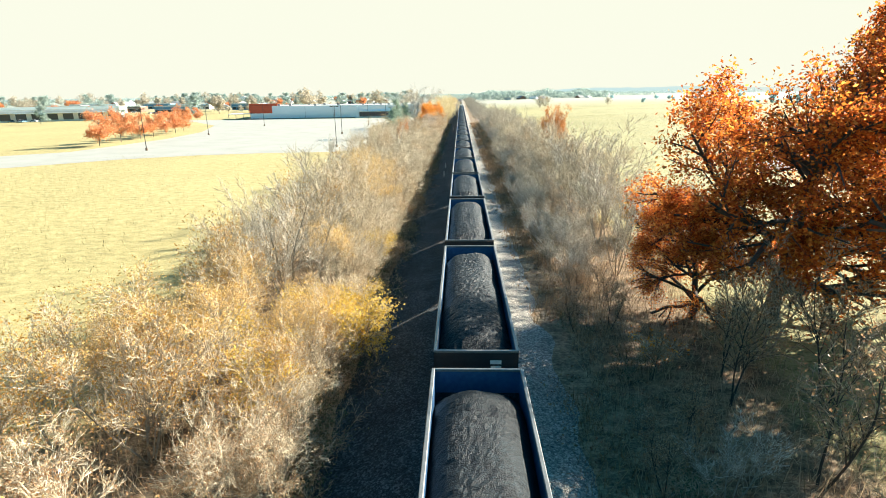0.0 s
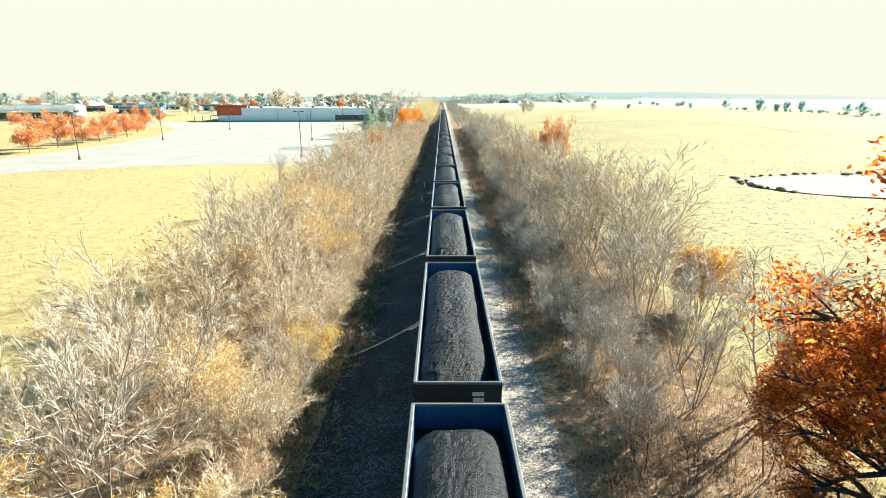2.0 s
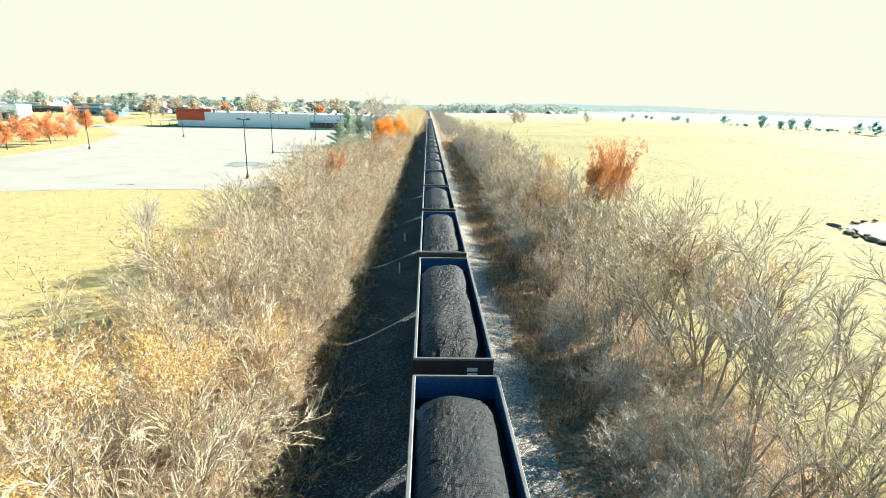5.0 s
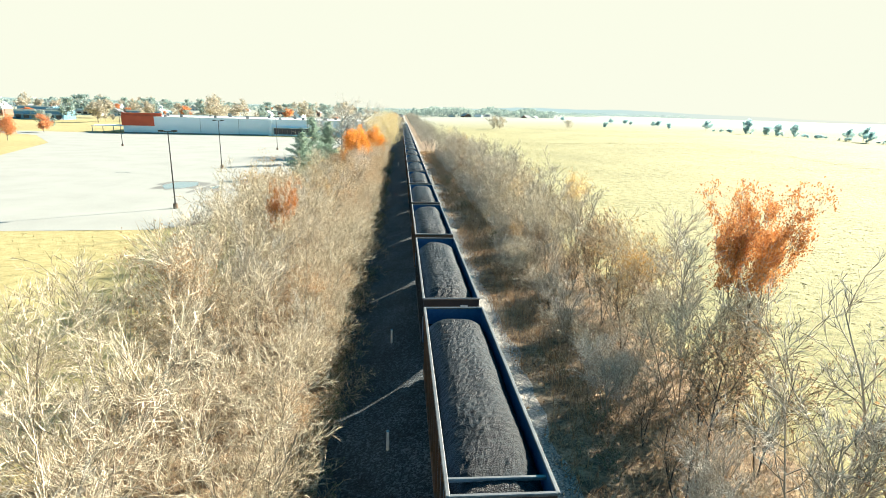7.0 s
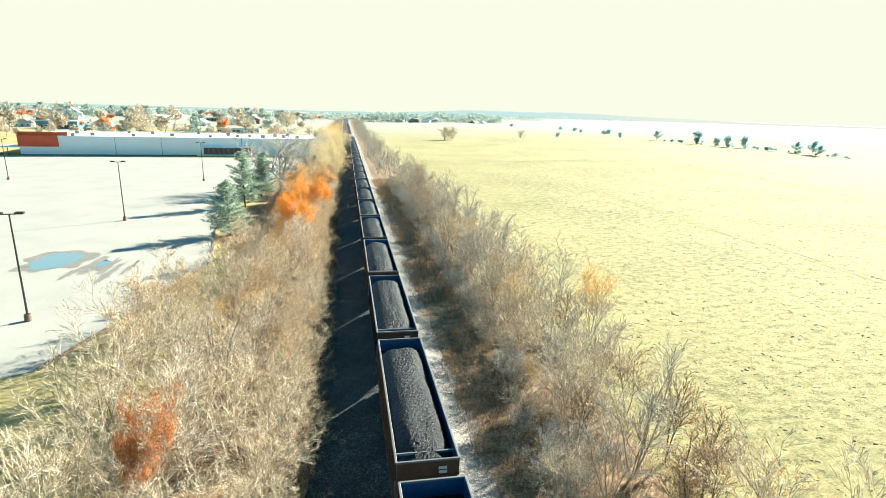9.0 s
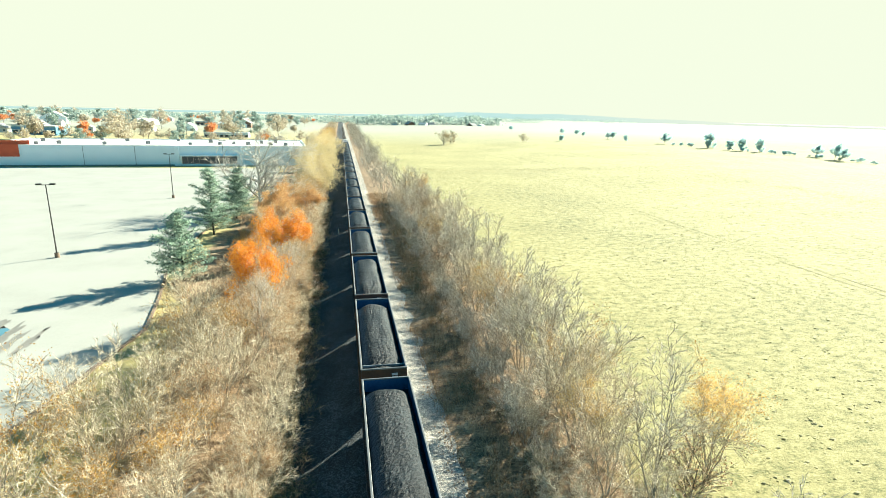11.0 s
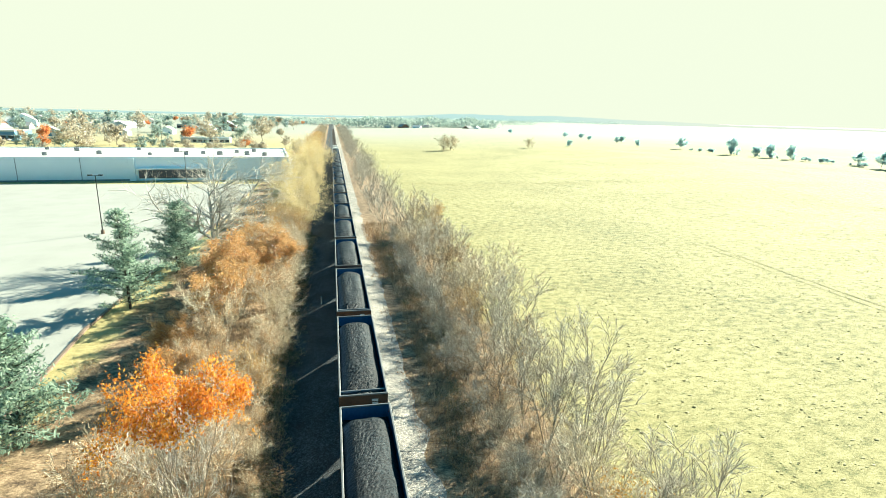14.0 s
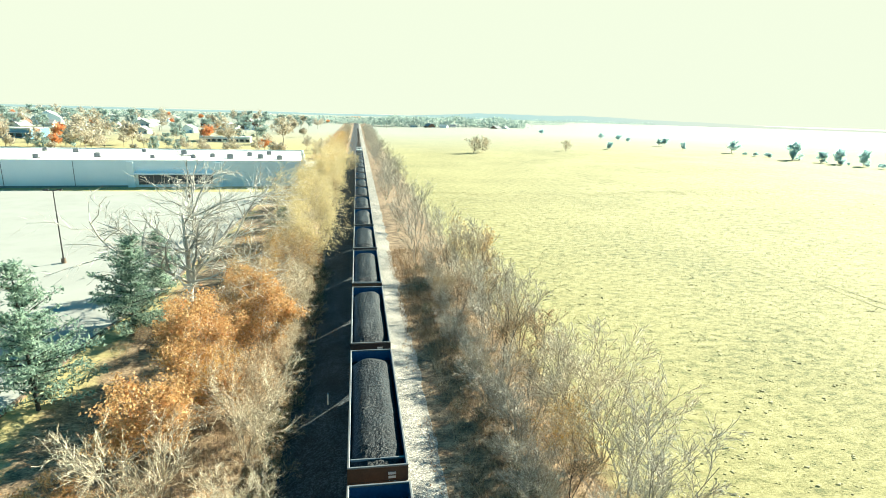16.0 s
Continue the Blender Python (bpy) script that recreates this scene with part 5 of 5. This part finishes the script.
def flat_shop(name, w, d, h, wall, trim, label):
    t = thing(name, Matrix.Identity(4), label, "shop", "low commercial buildings")
    part("wall", boxes((-w / 2, w / 2, -d / 2, d / 2, 0, h)), wall, t)
    part("roof", boxes((-w / 2 + 0.3, w / 2 - 0.3, -d / 2 + 0.3, d / 2 - 0.3, h, h + 0.15)), M_ROOF_WHITE, t)
    part("parapet", boxes((-w / 2 - 0.1, w / 2 + 0.1, -d / 2 - 0.1, -d / 2 + 0.25, h - 0.5, h + 0.5)), trim, t)
    n = max(3, int(w // 5))
    for k in range(n):
        x = -w / 2 + (k + 0.5) * w / n
        part("shop_window", boxes((x - 1.7, x + 1.7, -d / 2 - 0.05, -d / 2 - 0.003, 0.6, 2.9)), M_GLASS, t)
    part("awning", boxes((-w / 2 + 1, w / 2 - 1, -d / 2 - 1.6, -d / 2 - 0.103, 3.1, 3.35)), trim, t)
    return t


HOUSES = Grove(gable_house("house", 12, 9, 3.2, M_SIDING, M_SHINGLE, "small pale-sided house with a grey shingle gable roof"),
               gable_house("house", 15, 10, 3.4, M_BRICK, M_SHINGLE, "brown brick house with a grey shingle gable roof"),
               gable_house("house", 10, 12, 3.6, M_WALL_WHITE, M_ROOF_WHITE, "white house with a pale metal gable roof"))
SHOPS = Grove(flat_shop("shop", 46, 20, 5, M_SIDING, M_WALL_WHITE, "long pale flat-roofed shop row with a white parapet"),
              flat_shop("shop", 30, 18, 6, M_BLUE, M_WHITE, "blue-fronted flat-roofed shop with a pale awning"),
              flat_shop("shop", 36, 16, 4.6, M_BRICK, M_SIDING, "low brown brick flat-roofed building"))
barn = gable_house("barn", 24, 30, 7, M_WALL_WHITE, M_ROOF_WHITE, "large white metal barn with a gable roof")
barn.matrix_basis = pose(-322, 800, 0, 0, 0, 20)
for i, x, y, s, a in ((0, -262, 345, 1.6, 24), (1, -300, 430, 1.2, 12), (1, -250, 470, 1.0, 5), (0, -380, 420, 1.2, 20), (2, -330, 520, 1.1, 10), (1, -220, 560, 1.0, -5), (2, -165, 850, 1.0, 5), (0, -420, 620, 1.2, 0), (1, -360, 640, 1.0, 10), (2, -480, 520, 1.2, 15), (0, -300, 600, 1.0, 0), (0, -90, 560, 0.7, 4)):
    SHOPS.put(i, x, y, s, a)


def town():
    rng = random.Random(21)
    for k in range(46):
        x, y = rng.uniform(-620, -70), rng.uniform(560, 1150)
        if x > -130 and y < 620:
            continue
        HOUSES.put(rng.randrange(3), x, y, rng.uniform(0.9, 1.25), rng.choice((0, 90, 12, -15)) + rng.uniform(-8, 8))
    for i, (x, y) in enumerate([(88, 1030), (112, 1015), (134, 1010), (150, 1022), (212, 985), (228, 990)]):
        HOUSES.put(i, x, y, 1.0, 30 * i)
    gable = HOUSES.put(1, -118, 790, 1.5, 0)


town()


# ---------------------------------------------------------------- trees of the town and far woods
TOWN = Grove(round_tree("town_tree", 81, 11, M_LEAF_STRAW, "straw-brown autumn tree among the town's houses", 1000, 0.5),
             round_tree("town_tree", 82, 11, M_LEAF_HAZED, "haze-pale green tree among the town's houses", 1000, 0.5),
             round_tree("town_tree", 83, 10, M_LEAF_SALMON, "orange autumn tree among the town's houses", 1000, 0.5),
             round_tree("town_tree", 84, 12, M_LEAF_STRAW, "tall thinning brown tree among the town's houses", 700, 0.5))


# cedar leaf tone is lightened and blued to stand for far haze
M_LEAF_CEDAR = foliage("hazed_cedar_leaves", [(0.0, (0.18, 0.32, 0.34)), (0.5, (0.33, 0.51, 0.54)), (1.0, (0.50, 0.65, 0.67))], 0.7)
FIELD_TREES = Grove(*[round_tree("field_tree", 95 + i, 7.5, M_LEAF_CEDAR, "rounded cedar, hazed pale blue-green, on the far fence line", 900, 0.42) for i in range(3)])
BARE_FAR = Grove(make_tree("field_tree", 93, SPREAD, 7.2, 1, 0, 0.2, 0.03, M_BARK, M_TWIG_TAN, "lone spreading leafless tree on the far fence line", "tree"))


def far_trees():
    rng = random.Random(33)
    for k in range(190):
        x, y = rng.uniform(-640, -45), rng.uniform(420, 1200)
        if x > -150 and y < 430:
            continue
        TOWN.put(rng.choice((0, 0, 1, 1, 1, 2, 3, 3)), x, y, rng.uniform(0.8, 1.5), rng.uniform(0, 360), wide=rng.uniform(0.9, 1.25))
    # a belt of trees right behind the store
    for k in range(46):
        TOWN.put(rng.choice((0, 1, 3, 3)), -205 + 190 * k / 45 + rng.uniform(-3, 3), 455 + rng.uniform(-14, 40), rng.uniform(0.4, 0.75), rng.uniform(0, 360))
    TOWN.put(2, -153, 470, 0.95, 10, wide=1.3)
    for x, y, s in ((-195, 305, 0.6), (-232, 290, 0.8), (-172, 345, 0.6), (-180, 352, 0.7)):
        TOWN.put(1, x, y, s, x)
    for x, y, s in ((210, 770, 0.73), (235, 667, 0.72), (170, 515, 0.58), (243, 646, 0.7), (234, 611, 0.58), (235, 563, 0.68), (240, 563, 0.84), (230, 523, 0.63), (247, 494, 0.95), (248, 443, 1.23), (252, 427, 0.78), (254, 419, 0.95), (257, 407, 0.99), (265, 373, 0.77), (262, 358, 0.96), (259, 351, 0.73), (245, 440, 0.6)):
        FIELD_TREES.put(int(x), x, y, s, x * 3, rise(x, y), wide=rng.uniform(0.95, 1.3))
    # bushes along the fence between them
    for k in range(34):
        u = rng.random()
        x, y = 243 + 20 * u + rng.uniform(-1.5, 1.5), 480 - 150 * u
        FIELD_TREES.put(k, x, y, rng.uniform(0.12, 0.36), 40 * k, rise(x, y), wide=rng.uniform(1.0, 1.9))
    for x, y, s in ((70.5, 495, 1.1), (76, 497, 1.05), (135, 506, 0.75)):
        BARE_FAR.put(0, x, y, s, x * 5, rise(x, y), wide=1.15)


far_trees()


def utility_pole():
    t = thing("utility_pole", Matrix.Identity(4), "weathered wooden utility pole with one crossarm", "utility pole", "utility poles of the town")
    part("pole", rods(((0, 0, 0), (0, 0, 11), 0.17, 0.11), n=8), M_TIE, t)
    arm = part("crossarm", boxes((-1.2, 1.2, -0.06, 0.06, 10.1, 10.25)), M_TIE, t)
    for x in (-1.1, -0.55, 0.55, 1.1):
        part("insulator", rods(((x, 0, 10.25), (x, 0, 10.42), 0.05), n=6), M_WHITE, arm)
    return t


def parked_car(paint, label):
    t = thing("car", Matrix.Identity(4), label, "car", "cars parked in the town")
    part("body", boxes((-0.9, 0.9, -2.2, 2.2, 0.35, 0.95), bevel=0.12), paint, t)
    cab = part("cabin", boxes((-0.78, 0.78, -1.3, 1.0, 0.95, 1.45), bevel=0.16), M_GLASS, t, "dark glazed cabin")
    part("car_roof", boxes((-0.66, 0.66, -1.05, 0.75, 1.452, 1.48)), paint, cab)
    for x in (-0.88, 0.88):
        for y in (-1.35, 1.35):
            part("wheel", rods(((x - 0.1, y, 0.33), (x + 0.1, y, 0.33), 0.33), n=14), M_POLE, t)
    return t


POLES = Grove(utility_pole())
for x, y in ((-290, 640), (-282, 700), (-255, 420), (-215, 380), (-175, 470), (-120, 560), (-60, 760), (40, 940), (24, 980), (-330, 560), (-180, 700)):
    POLES.put(0, x, y, 1, x)
CARS = Grove(parked_car(M_WHITE, "white parked car in front of the shops"), parked_car(M_BLUE, "blue parked car in front of the shops"), parked_car(M_METAL_GREY, "grey parked car in front of the shops"))
_r = random.Random(9)
for k in range(26):
    cx, cy = ((-268, 318), (-300, 408), (-250, 452), (-215, 540), (-325, 498), (-160, 828))[k % 6]
    CARS.put(_r.randrange(3), cx + _r.uniform(-22, 22), cy + _r.uniform(-5, 5), 1, _r.choice((0, 90, 180)) + _r.uniform(-8, 8))


def far_woods():
    rng = np.random.default_rng(44)
    # both hedges carry on along the line, thin bare crowns
    segs = []
    protos = []
    for k in range(4):
        g, out, tips, _ = shoots(100 + k, FAR, 8.0, 5, 0.4, 0.05, 0.03)
        protos.append(np.array([(*s[:6], max(s[6], 0.022), max(s[7], 0.012)) for lv in out for s in lv]))
    for y in np.arange(250, 900, 6.5):
        for side in (-1, 1):
            if side < 0 and y < 335 and rng.uniform() < 0.5:
                continue
            for _ in range(2):
                p = protos[rng.integers(0, 4)].copy()
                a, sc = rng.uniform(0, 6.28), rng.uniform(0.6, 1.05)
                c, s = math.cos(a) * sc, math.sin(a) * sc
                off = np.array([side * rng.uniform(6.5 if side > 0 else 8.5, 15), y + rng.uniform(-2, 2), 0])
                for o in (0, 3):
                    x0, y0 = p[:, o].copy(), p[:, o + 1].copy()
                    p[:, o], p[:, o + 1], p[:, o + 2] = x0 * c - y0 * s + off[0], x0 * s + y0 * c + off[1], p[:, o + 2] * sc
                segs.append(p)
    segs = np.concatenate(segs)
    v, f = spikes(segs)
    left = (segs[:, 0] < 0)
    for sel, mat, label in ((left, M_TWIG_TAN, "bare tan thicket running on beside the far track"), (~left, M_TWIG_GREY, "bare grey thicket running on beside the far track")):
        v, f = spikes(segs[sel])
        tagged(new("far_thicket", mesh_of("far_thicket", v, f, mat)), label, "thicket", "", "stuff")
    # golden leaves in the far left hedge
    pts = np.stack([rng.normal(-11, 2.5, 9000), rng.uniform(335, 560, 9000), rng.gamma(4, 1.5, 9000) + 1], 1)
    pts[:, 2] = np.minimum(pts[:, 2], 9)
    v, f = flakes(rng, pts, 0.16)
    tagged(new("far_leaves", mesh_of("far_leaves", v, f, M_LEAF_GOLD)), "golden leaves left in the far thicket", "foliage", "", "stuff")
    # woods beyond the fields and the town
    cl = []
    for cx, cy, w, d, h, n in ((150, 1060, 130, 40, 22, 3400), (320, 1500, 200, 60, 16, 1800), (-10, 1180, 60, 60, 12, 900), (-350, 1300, 420, 80, 15, 4200), (-800, 1000, 250, 200, 14, 2600), (620, 1900, 400, 60, 18, 1500)):
        p = np.stack([rng.uniform(-w, w, n), rng.normal(0, d * 0.5, n), rng.uniform(0, 1, n) ** 0.7 * h], 1)
        hill = np.array([0.75 + 0.35 * noise.noise((x * 0.03 + cx, 0, 0)) for x in p[:, 0]])
        p[:, 2] *= hill
        cl.append(p + [cx, cy, 0])
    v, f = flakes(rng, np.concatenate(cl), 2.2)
    tagged(new("far_woods", mesh_of("far_woods", v, f, M_LEAF_HAZED)), "hazy belts of woodland on the far side of the fields", "woods", "", "stuff")


far_woods()


def backdrop():
    # the hills glow: haze is put into their colour, fading to sky tone
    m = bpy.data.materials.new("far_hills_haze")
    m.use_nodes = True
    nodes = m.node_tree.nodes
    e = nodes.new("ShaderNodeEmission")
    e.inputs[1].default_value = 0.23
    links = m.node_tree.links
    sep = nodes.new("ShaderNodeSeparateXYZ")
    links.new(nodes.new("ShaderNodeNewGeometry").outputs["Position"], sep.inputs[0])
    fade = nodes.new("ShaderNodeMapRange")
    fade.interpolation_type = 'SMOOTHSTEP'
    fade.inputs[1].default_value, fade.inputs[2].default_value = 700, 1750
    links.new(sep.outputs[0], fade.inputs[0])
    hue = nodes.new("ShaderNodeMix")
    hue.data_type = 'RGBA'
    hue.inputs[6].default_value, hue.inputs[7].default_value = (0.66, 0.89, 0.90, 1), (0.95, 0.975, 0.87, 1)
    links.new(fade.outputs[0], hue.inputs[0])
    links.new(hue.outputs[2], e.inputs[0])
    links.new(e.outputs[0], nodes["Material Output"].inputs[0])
    v, f = [], []
    n = 200
    for i in range(n + 1):
        a = radians(-62 + 124 * i / n)
        x, y = 2700 * math.sin(a), 2700 * math.cos(a)
        tall = float(np.interp(math.degrees(a), [-62, 5, 11, 26, 38, 62], [7, 9, 30, 28, 12, 5]))
        h = tall * (1 + 0.22 * noise.noise((a * 9, 0, 0)) + 0.10 * noise.noise((a * 60, 2, 0)))
        v += [(x, y, -2), (x, y, max(4, h))]
    f = [(2 * i, 2 * i + 2, 2 * i + 3, 2 * i + 1) for i in range(n)]
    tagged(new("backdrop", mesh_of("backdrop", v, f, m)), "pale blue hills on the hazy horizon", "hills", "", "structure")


backdrop()
